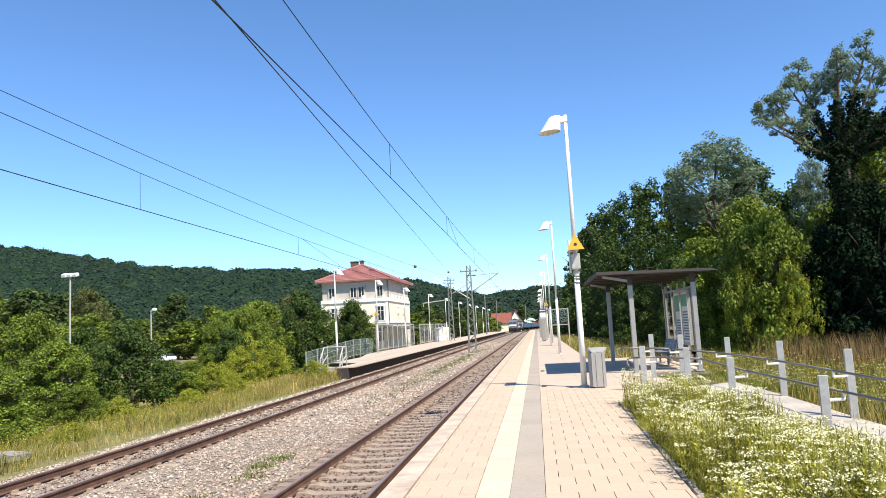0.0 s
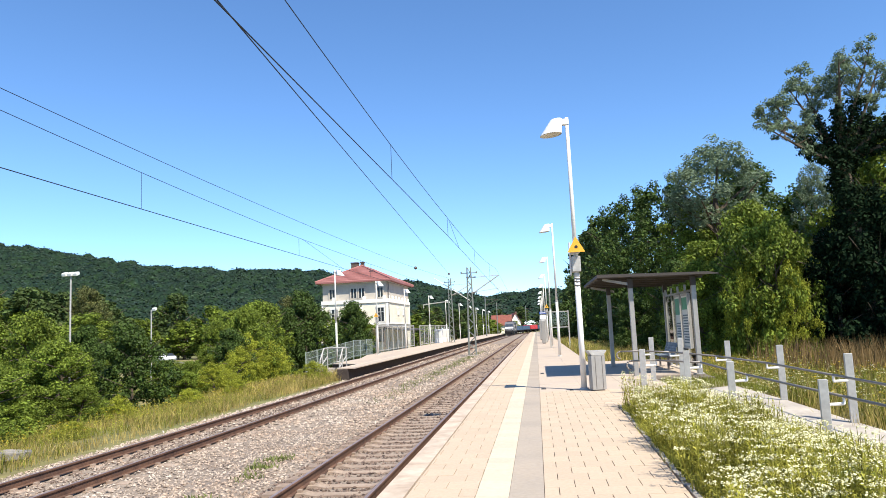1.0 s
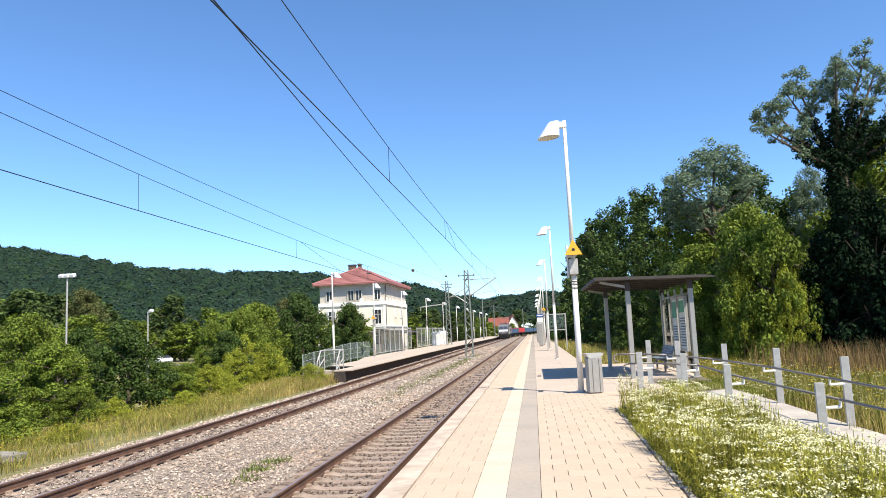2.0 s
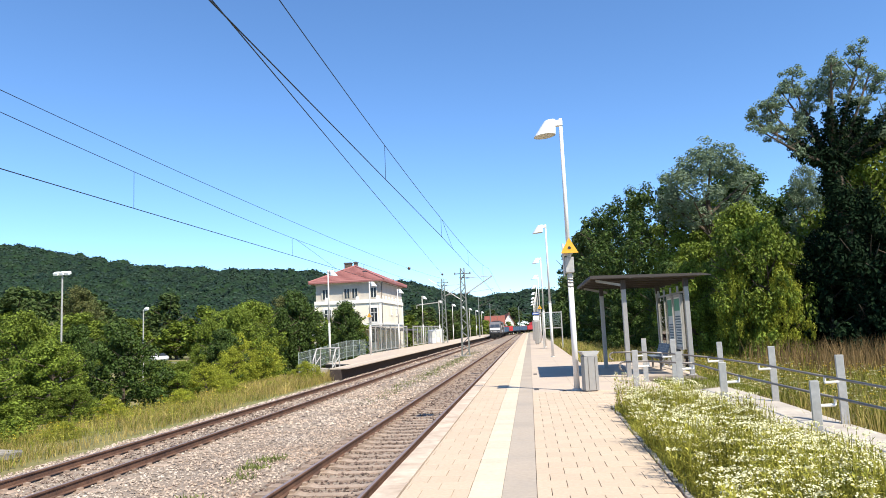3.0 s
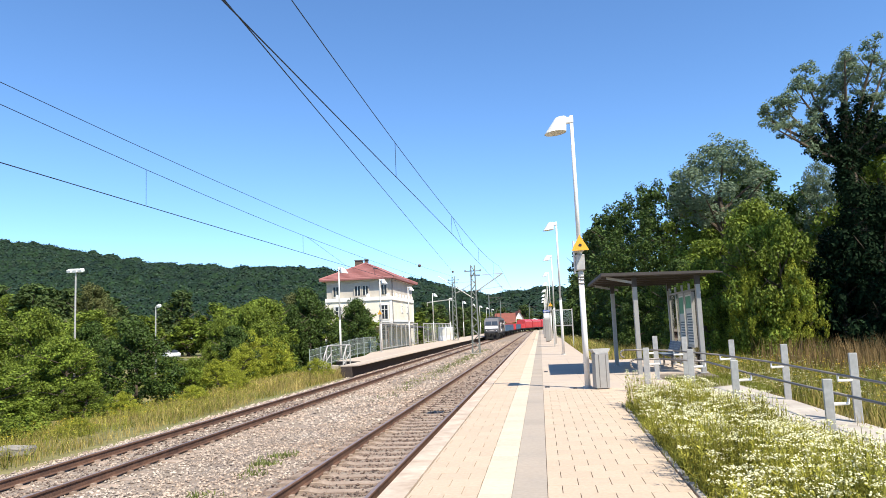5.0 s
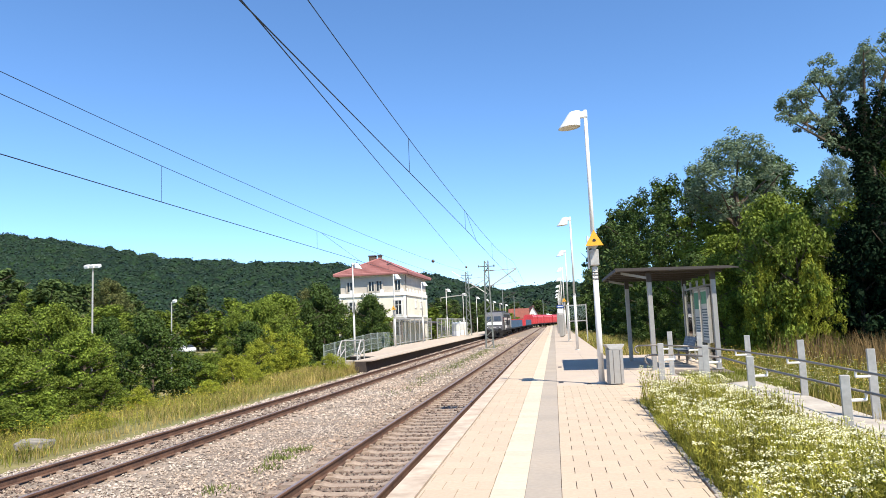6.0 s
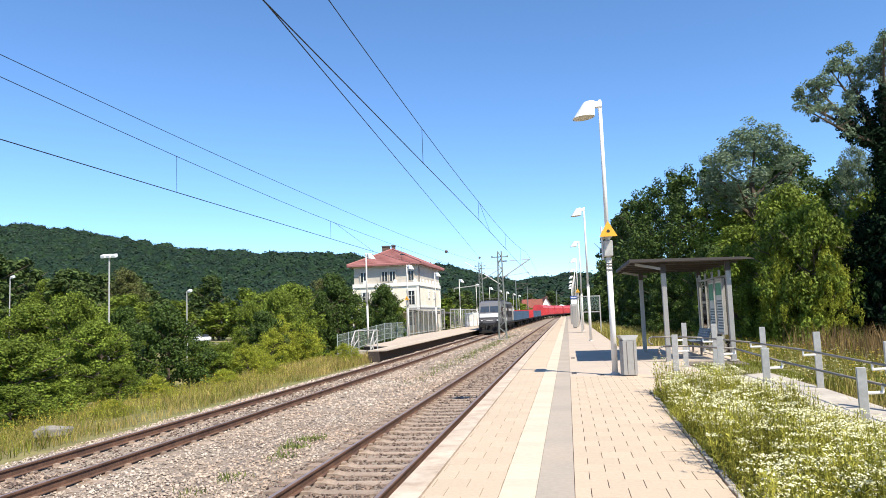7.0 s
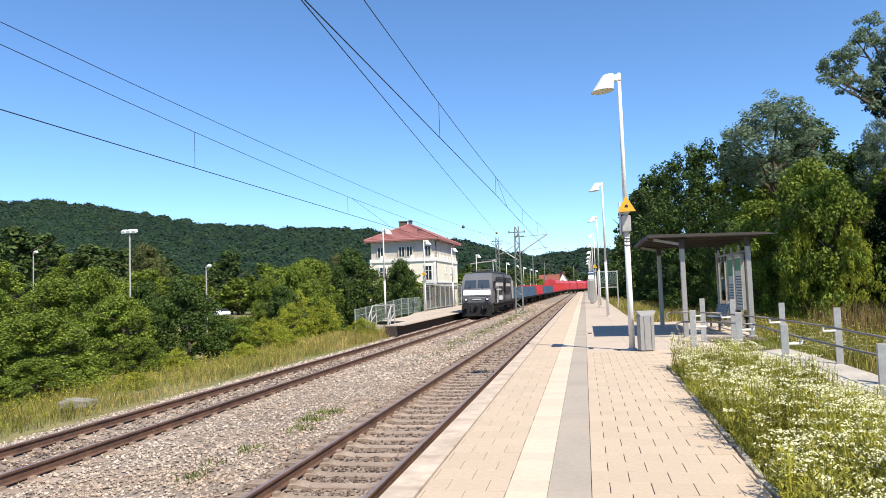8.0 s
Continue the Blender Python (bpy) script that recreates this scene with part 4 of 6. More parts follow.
        part("roof_window", bm, M["window"], roof, "small roof light")

    def window(face, u, z, w, h, kind):
        """face s: the short south side; face e: along the line."""
        def slab(a0, a1, d0, d1, z0, z1):
            q = B()
            return box(q, a0, a1, y0 - d1, y0 - d0, z0, z1) if face == "s" else box(q, x1 + d0, x1 + d1, a0, a1, z0, z1)
        wi = part("window", slab(u - w / 2, u + w / 2, 0.02 if z < 6 else -0.03, 0.04 if z < 6 else -0.01, z, z + h), M["window"], b, "dark glazed window")
        for a0, a1, z0, z1 in ((u - w / 2 - 0.14, u - w / 2, z - 0.1, z + h), (u + w / 2, u + w / 2 + 0.14, z - 0.1, z + h), (u - w / 2 - 0.22, u + w / 2 + 0.22, z + h, z + h + 0.2), (u - w / 2 - 0.22, u + w / 2 + 0.22, z - 0.2, z - 0.06)):
            part("frame", slab(a0, a1, -0.04, 0.11, z0, z1), M["trim"] if kind == 1 else M["beige"], wi)
        part("glazing_bar", slab(u - 0.035, u + 0.035, 0.0, 0.05, z, z + h), M["trim"], wi)
        kind == 1 and part("glazing_bar", slab(u - w / 2, u + w / 2, 0.0, 0.05, z + h * 0.66, z + h * 0.66 + 0.06), M["trim"], wi)

    for u in (-27.6, -24.55, -23.45, -20.85):
        window("s", u, 6.5, 0.72, 1.3, 2)
    for u in (-27.3, -24.0, -20.85):
        window("s", u, 3.2, 0.85, 1.85, 1)
        window("s", u, 0.4, 0.9, 1.8, 1)
    for u in (102.5, 106.5):
        window("e", u, 4.3, 0.55, 0.75, 1)
    # carved stone knobs on the main cornice
    for k in range(7):
        bm = B()
        y = y0 + 1.2 + k * 2.4
        prism(bm, [(-0.22, 6.25), (0.22, 6.25), (0.26, 6.5), (0.12, 6.72), (-0.12, 6.72), (-0.26, 6.5)], -0.12, 0.12)
        bmesh.ops.transform(bm, matrix=Matrix.Translation((x1 + 0.02, y, 0)) @ Matrix.Rotation(math.pi / 2, 4, "Z"), verts=bm.verts)
        part("ornament", bm, M["trim"], b, "carved white stone knob")
    for x in (x0 + 1.6, x1 - 3.2, x1 - 0.4):
        bm = B()
        prism(bm, [(x - 0.22, 6.25), (x + 0.22, 6.25), (x + 0.26, 6.5), (x + 0.12, 6.72), (x - 0.12, 6.72), (x - 0.26, 6.5)], y0 - 0.12, y0 + 0.04)
        part("ornament", bm, M["trim"], b, "carved white stone knob")
    bm = B()
    rod(bm, (x1 + 0.09, y0 + 0.5, zb), (x1 + 0.09, y0 + 0.5, 8.5), 0.06, None, 8)
    part("downpipe", bm, M["dull_steel"], b, "dark rain pipe")
    bm = B()
    prism(bm, [(x1 - 5.5, 2.35), (x1 + 0.6, 2.35), (x1 + 0.6, 2.5), (x1 - 5.5, 2.6)], y0 - 4.2, y0 - 0.2)
    part("porch_roof", bm, M["roof_under"], b, "low dark porch roof on the short side")
    for x in (x1 - 5.2, x1 - 2.6, x1 + 0.3):
        bm = B()
        box(bm, x - 0.08, x + 0.08, y0 - 4.0, y0 - 3.84, zb - 0.2, 2.36)
        part("porch_post", bm, M["wood_dark"], b)
    bm = B()
    prism(bm, [(x1, 2.1), (x1 + 3.0, 1.75), (x1 + 3.0, 1.9), (x1, 2.3)], y0 - 2, y0 + 13)
    part("canopy", bm, M["roof_under"], b, "flat dark platform canopy")
    for y in (y0 - 1.5, y0 + 4, y0 + 9):
        bm = B()
        box(bm, x1 + 2.7, x1 + 2.84, y - 0.07, y + 0.07, zb, 1.78)
        part("canopy_post", bm, M["wood_dark"], b)
    return b


build_station()


def build_house(m, w, d, h, ridge, wall, label):
    b = thing("house", m, label, "house", "far houses")
    bm = B()
    prism(bm, [(-w / 2, -1), (w / 2, -1), (w / 2, h), (0, ridge), (-w / 2, h)], -d / 2, d / 2)
    part("wall", bm, wall, b)
    for s in (-1, 1):
        bm = B()
        k = (ridge - h) / (w / 2)
        prism(bm, [(0, ridge + 0.05), (s * (w / 2 + 0.5), h - 0.5 * k + 0.05), (s * (w / 2 + 0.5), h - 0.5 * k + 0.25), (0, ridge + 0.27)], -d / 2 - 0.4, d / 2 + 0.4)
        part("roof", bm, M["tile_dark"], b, "weathered red tile roof slope")
    for x in (-w / 4, w / 4):
        for z in (0.8, 3.3):
            if z < h - 1:
                bm = B()
                box(bm, x - 0.5, x + 0.5, -d / 2 - 0.03, -d / 2 + 0.02, z, z + 1.3)
                part("window", bm, M["window"], b)
    bm = B()
    box(bm, w / 5 - 0.4, w / 5 + 0.4, -0.4, 0.4, ridge - 1.5, ridge + 0.8)
    part("chimney", bm, M["wood_dark"], b)


build_house(pose(-14.6, 305, -0.5, 0, 0, 90), 8, 8, 3.2, 7.0, M["cream"], "far white house with a red gabled roof")
build_house(pose(-9.6, 312, -0.5, 0, 0, 12), 4.5, 8, 4, 7.8, M["trim"], "far white gabled house with red roof")


# ---- overhead line ----
def build_mast(m, h, arm_to, label):
    p = thing("catenary_mast", m, label, "catenary mast", "catenary masts")
    w0, w1 = 0.36, 0.17
    for sx in (-1, 1):
        for sy in (-1, 1):
            bm = B()
            rod(bm, (sx * w0, sy * w0 * 0.7, 0), (sx * w1, sy * w1 * 0.7, h), 0.075, 0.06, 4)
            part("leg", bm, M["lattice"], p)
    bm = B()
    n = 14
    for k in range(n):
        t0, t1 = k / n, (k + 1) / n
        a0, a1 = w0 + (w1 - w0) * t0, w0 + (w1 - w0) * t1
        s = 1 if k % 2 else -1
        for q in (-1, 1):
            rod(bm, (s * a0, q * a0 * 0.7, t0 * h), (-s * a1, q * a1 * 0.7, t1 * h), 0.034, None, 4)
            rod(bm, (q * a0, s * a0 * 0.7, t0 * h), (q * a1, -s * a1 * 0.7, t1 * h), 0.034, None, 4)
    tagged(part("lattice", bm, M["lattice"], p, "crossed lattice bracing"), kind="stuff")
    bm = B()
    box(bm, -0.5, 0.5, -0.5, 0.5, -0.5, 0.12, 0.03)
    part("foundation", bm, M["concrete"], p)
    bm = B()
    rod(bm, (-0.75, 0, h - 0.55), (0.75, 0, h - 0.55), 0.045, None, 6)
    rod(bm, (-0.3, 0, h - 0.95), (0.3, 0, h - 0.95), 0.05, None, 6)
    for x in (-0.75, 0.75):
        rod(bm, (x, 0, h - 0.62), (x, 0, h - 0.42), 0.07, None, 8)
    part("head_beam", bm, M["lattice"], p, "short cross beam with insulators at the mast head")
    for dx in arm_to:
        s = 1 if dx > 0 else -1
        bm = B()
        rod(bm, (s * 0.2, 0, h - 2.6), (dx, 0, h - 0.9), 0.055, None, 6)
        rod(bm, (s * 0.2, 0, h - 1.0), (dx, 0, h - 0.9), 0.03, None, 6)
        rod(bm, (dx * 0.75, 0, h - 1.45), (dx * 0.97, 0, h - 2.35), 0.022, None, 6)
        rod(bm, (s * 0.2, 0, h - 2.45), (dx * 1.02, 0, h - 2.15), 0.022, None, 6)
        part("cantilever", bm, M["galv"], p, "tubular cantilever arm")
        bm = B()
        for z, u in ((h - 2.5, 0.35), (h - 1.0, 0.35)):
            for k in range(4):
                rod(bm, (s * (u + 0.09 * k), 0, z + 0.015), (s * (u + 0.09 * k + 0.05), 0, z + 0.015), 0.075, None, 8)
        part("insulator", bm, M["insulator"], p, "brown ribbed insulator")
    return p


build_mast(pose(-6.25, 69, -1.0), 8.6, (2.9,), "lattice catenary mast between the two tracks")
platform_mast = build_mast(pose(-12.6, 106, FAR_TOP), 9.6, (3.4,), "lattice catenary mast on the far platform")
bm = B()
rod(bm, (-0.1, 0, 6.2), (-4.1, 0, 5.85), 0.07, None, 6)
rod(bm, (-4.1, 0, 5.85), (-4.1, 0, 5.3), 0.05, None, 6)
part("side_beam", bm, M["galv"], platform_mast, "pale tubular side beam")


bm = B()
rod(bm, (-2.3, 0.25, 9.75), (2.9, 0.25, 6.2), 0.06, None, 6)
part("stay", bm, M["white_steel"], platform_mast, "pale slanting stay across the mast")


# x, y, reach of the arm
SLIM_MASTS = ((-12.0, 172, 3.2), (-12.0, 222, 3.4), (-3.9, 277, 2.8))


def build_pole_mast(m, h, reach, label):
    p = thing("catenary_mast", m, label, "catenary mast", "slim catenary masts")
    bm = B()
    rod(bm, (0, 0, -0.3), (0, 0, h), 0.17, 0.11, 10)
    part("pole", bm, M["lattice"], p, "slim grey pole")
    bm = B()
    rod(bm, (0, 0, h - 2.4), (reach, 0, h - 1.0), 0.035, None, 6)
    rod(bm, (0, 0, h - 1.0), (reach, 0, h - 1.0), 0.028, None, 6)
    rod(bm, (0, 0, h - 2.2), (reach, 0, h - 2.1), 0.025, None, 6)
    part("cantilever", bm, M["dull_steel"], p, "slim cantilever arm")
    bm = B()
    for z in (h - 2.3, h - 1.05):
        for k in range(3):
            rod(bm, (0.3 * reach / abs(reach) + 0.09 * k, 0, z), (0.3 * reach / abs(reach) + 0.09 * k + 0.05, 0, z), 0.08, None, 8)
    part("insulator", bm, M["insulator"], p)


for x, y, reach in SLIM_MASTS:
    build_pole_mast(pose(x, y, -1.0), 10.4, reach, "slim far catenary mast beside the line")


def build_wire(name, pts, r, label):
    cu = bpy.data.curves.new(name, "CURVE")
    cu.dimensions, cu.bevel_depth, cu.bevel_resolution = "3D", r, 1
    sp = cu.splines.new("POLY")
    sp.points.add(len(pts) - 1)
    for q, p in zip(sp.points, pts):
        q.co = (*p, 1)
    cu.materials.append(M["wire"])
    return tagged(new(name, cu), label, "overhead wire", "overhead wires")


def sagging(y, a, b, za, zb, sag):
    t = (y - a) / (b - a)
    return za + (zb - za) * t - 4 * sag * t * (1 - t)


def near_wire_x(y):
    return -3.0 - 0.3 * min(max(y - 25, 0), 44) / 44 + max(y - 69, 0) * 0.002 + bend(y)


ys = np.arange(-20, 330, 3.0)
CONTACT, FAR_CONTACT = 5.04, 4.89
build_wire("contact_wire", [(near_wire_x(y), y, CONTACT) for y in ys], 0.009, "dark overhead contact wire above the near track")
near_mess = [(near_wire_x(y), y, min(5.72 + (0.0011 if y < 25 else 0.0008) * (y - 25) ** 2, 6.75) if y < 69 else sagging((y - 69) % 65, 0, 65, 6.75, 6.75, 0.8)) for y in ys]
build_wire("messenger_wire", near_mess, 0.008, "sagging messenger wire above the near track")
build_wire("contact_wire", [(far_x(y) - 0.2, y, FAR_CONTACT) for y in ys], 0.010, "dark overhead contact wire above the far track")
far_mess = [(far_x(y) - 0.2, y, 5.6 + (0.00095 if y < 30 else 0.0002) * (y - 30) ** 2 if y < 106 else sagging((y - 106) % 63, 0, 63, 6.9, 6.9, 0.9)) for y in ys]
build_wire("messenger_wire", far_mess, 0.007, "sagging messenger wire above the far track")
build_wire("feeder_wire", [(-12.0, y, 7.6 + (0.0006 if y < 27 else 0.00025) * (y - 27) ** 2) for y in np.arange(-20, 107, 3.0)], 0.009, "feeder wire along the far side")
build_wire("anchor_wire", [Vector((-4.147, 9.0, 6.37)).lerp(Vector((-12.6, 106, 9.95)), t) for t in np.linspace(-0.3, 1, 20)], 0.011, "wire slanting to the mast on the far platform")


def hang(name, a, b):
    build_wire("dropper", [a, b], 0.006, "thin dropper between the overhead wires")


def mess_z(rows, y):
    return float(np.interp(y, [r[1] for r in rows], [r[2] for r in rows]))


for y in (15.3, 25.5, 38, 52):
    hang("dropper", (near_wire_x(y), y, CONTACT), (near_wire_x(y), y, mess_z(near_mess, y)))
hang("dropper", (near_wire_x(25.9), 25.9, mess_z(near_mess, 25.9)), (near_wire_x(29.5), 29.5, CONTACT))
for y in (15.9, 27.5, 40, 55, 70, 85):
    hang("dropper", (far_x(y) - 0.2, y, FAR_CONTACT), (far_x(y) - 0.2, y, mess_z(far_mess, y)))
hang("dropper", (far_x(28) - 0.2, 28, mess_z(far_mess, 28)), (far_x(34) - 0.2, 34, FAR_CONTACT))


def build_bead(x, y, z):
    i = thing("line_insulator", pose(x, y, z), "dark round insulator hanging in the overhead wires", "insulator", "line insulators")
    bm = B()
    bmesh.ops.create_uvsphere(bm, u_segments=12, v_segments=8, radius=0.17)
    part("bead", bm, M["insulator"], i, "", True)
    bm = B()
    rod(bm, (0, -0.35, 0), (0, 0.35, 0), 0.03, None, 6)
    part("fitting", bm, M["dull_steel"], i)


build_bead(-12.0, 72.0, 8.11)
build_bead(-12.55, 105.4, 9.93)


# ---- the freight train ----
def wheelset(bm, y, r=0.5):
    for x in (-0.75, 0.75):
        rod(bm, (x - 0.065, y, r), (x + 0.065, y, r), r, None, 16)
    rod(bm, (-0.75, y, r), (0.75, y, r), 0.08, None, 6)


def build_bogie(parent, y, base, w=1.1):
    bm = B()
    for s in (-1, 1):
        box(bm, s * w - 0.08, s * w + 0.08, y - base / 2 - 0.5, y + base / 2 + 0.5, 0.45, 0.85, 0.03)
    box(bm, -w, w, y - 0.2, y + 0.2, 0.5, 0.95)
    bogie = part("bogie", bm, M["bogie"], parent, "sooty black bogie frame")
    for d in (-base / 2, base / 2):
        bm = B()
        wheelset(bm, y + d)
        part("wheelset", bm, M["bogie"], bogie)


def build_locomotive():
    t = thing("locomotive", Matrix(), "grey electric locomotive with a white front band hauling freight wagons", "locomotive")
    L, W = 9.2, 1.42
    bm = B()
    side = [(-L, 1.05), (-L - 0.08, 1.75), (-L + 0.42, 3.05), (-L + 0.75, 3.6), (-L + 1.4, 3.82), (L - 1.4, 3.82), (L - 0.75, 3.6), (L - 0.42, 3.05), (L + 0.08, 1.75), (L, 1.05)]
    prism(bm, side, -W, W, "x")
    for v in bm.verts:
        if v.co.z > 3.3:
            v.co.x *= 0.86
        if abs(v.co.y) > L - 0.3:
            v.co.x *= 0.9
    bmesh.ops.bevel(bm, geom=list(bm.edges), offset=0.09, segments=2, affect="EDGES")
    body = part("body", bm, M["loco_grey"], t, "mid grey painted body", False)

    def front(name, outline, mat, label, lift):
        """outline: x and height on the sloping cab front; three planes."""
        q = B()
        def yy(z):
            return np.interp(z, [1.05, 1.75, 3.05, 3.6], [-L, -L - 0.08, -L + 0.42, -L + 0.75]) - lift
        lo = [q.verts.new((x, yy(z), z)) for x, z in outline]
        hi = [q.verts.new((x, yy(z) + lift + 0.05, z)) for x, z in outline]
        q.faces.new(lo), q.faces.new(hi[::-1])
        for i in range(len(lo)):
            j = (i + 1) % len(lo)
            q.faces.new((lo[i], hi[i], hi[j], lo[j]))
        bmesh.ops.recalc_face_normals(q, faces=q.faces)
        return part(name, q, mat, t, label)

    for s in (-1, 1):
        front("windscreen", [(s * 0.06, 2.52), (s * 1.12, 2.52), (s * 1.05, 3.2), (s * 0.06, 3.2)], M["windscreen"], "dark windscreen half", 0.03)
        front("headlight", [(s * 0.84, 1.47), (s * 1.0, 1.47), (s * 1.02, 1.55), (s * 1.0, 1.63), (s * 0.84, 1.63), (s * 0.82, 1.55)], M["loco_white"], "round headlight cluster", 0.14)
        bm = B()
        rod(bm, (s * 0.875, -L - 0.02, 1.02), (s * 0.875, -L - 0.5, 1.02), 0.13, None, 12)
        rod(bm, (s * 0.875, -L - 0.5, 1.02), (s * 0.875, -L - 0.6, 1.02), 0.27, None, 14)
        part("buffer", bm, M["bogie"], t, "black buffer")
        bm = B()
        box(bm, s * 0.95 - 0.28, s * 0.95 + 0.28, -L - 0.25, -L + 0.3, 0.3, 0.62, 0.03)
        part("steps", bm, M["bogie"], t)
    front("white_band", [(-1.2, 1.92), (1.2, 1.92), (1.17, 2.34), (-1.17, 2.34)], M["loco_white"], "broad white band under the windscreen", 0.02)
    front("number_bar", [(-0.38, 1.5), (0.38, 1.5), (0.38, 1.58), (-0.38, 1.58)], M["lens"], "pale lettering bar", 0.03)
    front("lower_front", [(-1.18, 1.1), (1.18, 1.1), (1.2, 1.88), (-1.2, 1.88)], M["loco_dark"], "dark lower cab front", 0.015)
    bm = B()
    box(bm, -1.35, 1.35, -L - 0.05, -L + 0.6, 0.35, 1.08, 0.05)
    part("apron", bm, M["bogie"], t, "black front apron")
    bm = B()
    box(bm, -1.3, 1.3, -L + 0.6, L - 0.1, 0.72, 1.06, 0.03)
    part("underframe", bm, M["bogie"], t)
    bm = B()
    box(bm, -1.05, 1.05, -1.9, 1.9, 0.3, 0.75, 0.06)
    part("transformer", bm, M["bogie"], t)
    for s in (-1, 1):
        for y0, y1, z0, z1, mat in ((-6.2, -1.2, 2.1, 3.2, "loco_dark"), (0.2, 5.6, 2.0, 3.2, "loco_dark"), (-L + 1.1, -L + 2.0, 2.45, 3.1, "window"), (-4.6, -2.2, 1.35, 1.75, "loco_white"), (-L + 2.4, -L + 3.1, 1.2, 3.1, "loco_dark")):
            bm = B()
            box(bm, s * (W - 0.02) - 0.025, s * (W - 0.02) + 0.025, y0, y1, z0, z1, 0.01)
            part("side_panel", bm, M[mat], body, "darker panel on the body side" if mat != "loco_white" else "pale lettering bar")
        for y0, y1, z0, z1 in ((-7.0, -5.4, 2.62, 2.95), (-5.2, -3.9, 2.62, 2.95), (-3.7, -1.6, 2.62, 2.95), (-6.9, -3.2, 2.25, 2.40), (0.6, 3.0, 2.6, 2.9), (3.2, 5.2, 2.6, 2.9)):
            bm = B()
            box(bm, s * (W + 0.012) - 0.006, s * (W + 0.012) + 0.006, y0, y1, z0, z1)
            part("lettering_bar", bm, M["lens"], body, "pale lettering bar")
        for k in range(9):
            bm = B()
            box(bm, s * (W - 0.01) - 0.03, s * (W - 0.01) + 0.03, -6.4 + 1.4 * k, -5.35 + 1.4 * k, 3.27, 3.47)
            part("louvre", bm, M["loco_dark"], body, "dark ventilation louvre")
        bm = B()
        box(bm, s * (W - 0.005) - 0.02, s * (W - 0.005) + 0.02, -L + 0.9, L - 0.9, 1.07, 1.27)
        part("lower_band", bm, M["loco_dark"], body, "dark band along the sill")
        bm = B()
        box(bm, s * (W - 0.01) - 0.02, s * (W - 0.01) + 0.02, 6.6, 8.2, 1.3, 3.2)
        part("rear_flash", bm, M["galv"], body, "pale painted rear flash")
        for y in (-L + 2.28, -L + 3.22):
            bm = B()
            rod(bm, (s * (W + 0.06), y, 1.15), (s * (W + 0.06), y, 2.9), 0.018, None, 6)
            part("hand_rail", bm, M["lens"], t, "pale vertical grab rail")
        bm = B()
        rod(bm, (s * 0.92, -L - 0.12, 1.55), (s * 0.92, -L - 0.04, 1.55), 0.17, None, 14)
        part("lamp_ring", bm, M["bogie"], t, "dark lamp surround")
        bm = B()
        box(bm, s * 0.55 - 0.012, s * 0.55 + 0.012, -L + 0.10, -L + 0.14, 2.5, 3.0, 0, Matrix.Rotation(0.0, 4, "X"))
        part("wiper", bm, M["black"], t)
        bm = B()
        rod(bm, (s * 0.45, -L - 0.1, 0.95), (s * 0.45, -L - 0.3, 0.55), 0.04, None, 6)
        rod(bm, (s * 0.45, -L - 0.3, 0.55), (s * 0.3, -L - 0.1, 0.4), 0.04, None, 6)
        part("brake_hose", bm, M["black"], t)
    bm = B()
    prism(bm, [(-1.3, 0.12), (1.3, 0.12), (1.2, 0.42), (-1.2, 0.42)], -L - 0.3, -L - 0.15)
    part("rail_guard", bm, M["bogie"], t, "black rail guard")
    bm = B()
    box(bm, -0.1, 0.1, -L - 0.45, -L, 0.85, 1.12, 0.03)
    part("coupling_hook", bm, M["bogie"], t)
    bm = B()
    box(bm, -0.9, 0.9, -5.5, 5.5, 3.8, 4.02, 0.06)
    part("roof_gear", bm, M["loco_dark"], t, "dark roof equipment")
    for y in (-5.5, 5.5):
        bm = B()
        if y > 0:
            rod(bm, (0, y, 4.0), (0, y - 1.3, 4.75), 0.04, None, 6)
            rod(bm, (0, y - 1.3, 4.75), (0, y, 5.5), 0.03, None, 6)
            rod(bm, (-0.95, y, 5.52), (0.95, y, 5.52), 0.03, None, 6)
        else:
            rod(bm, (0, y, 4.08), (0, y + 1.6, 4.15), 0.04, None, 6)
            rod(bm, (-0.95, y, 4.15), (0.95, y, 4.15), 0.03, None, 6)
        part("pantograph", bm, M["dull_steel"], t)
    build_bogie(t, -5.2, 2.65)
    build_bogie(t, 5.2, 2.65)
    return t


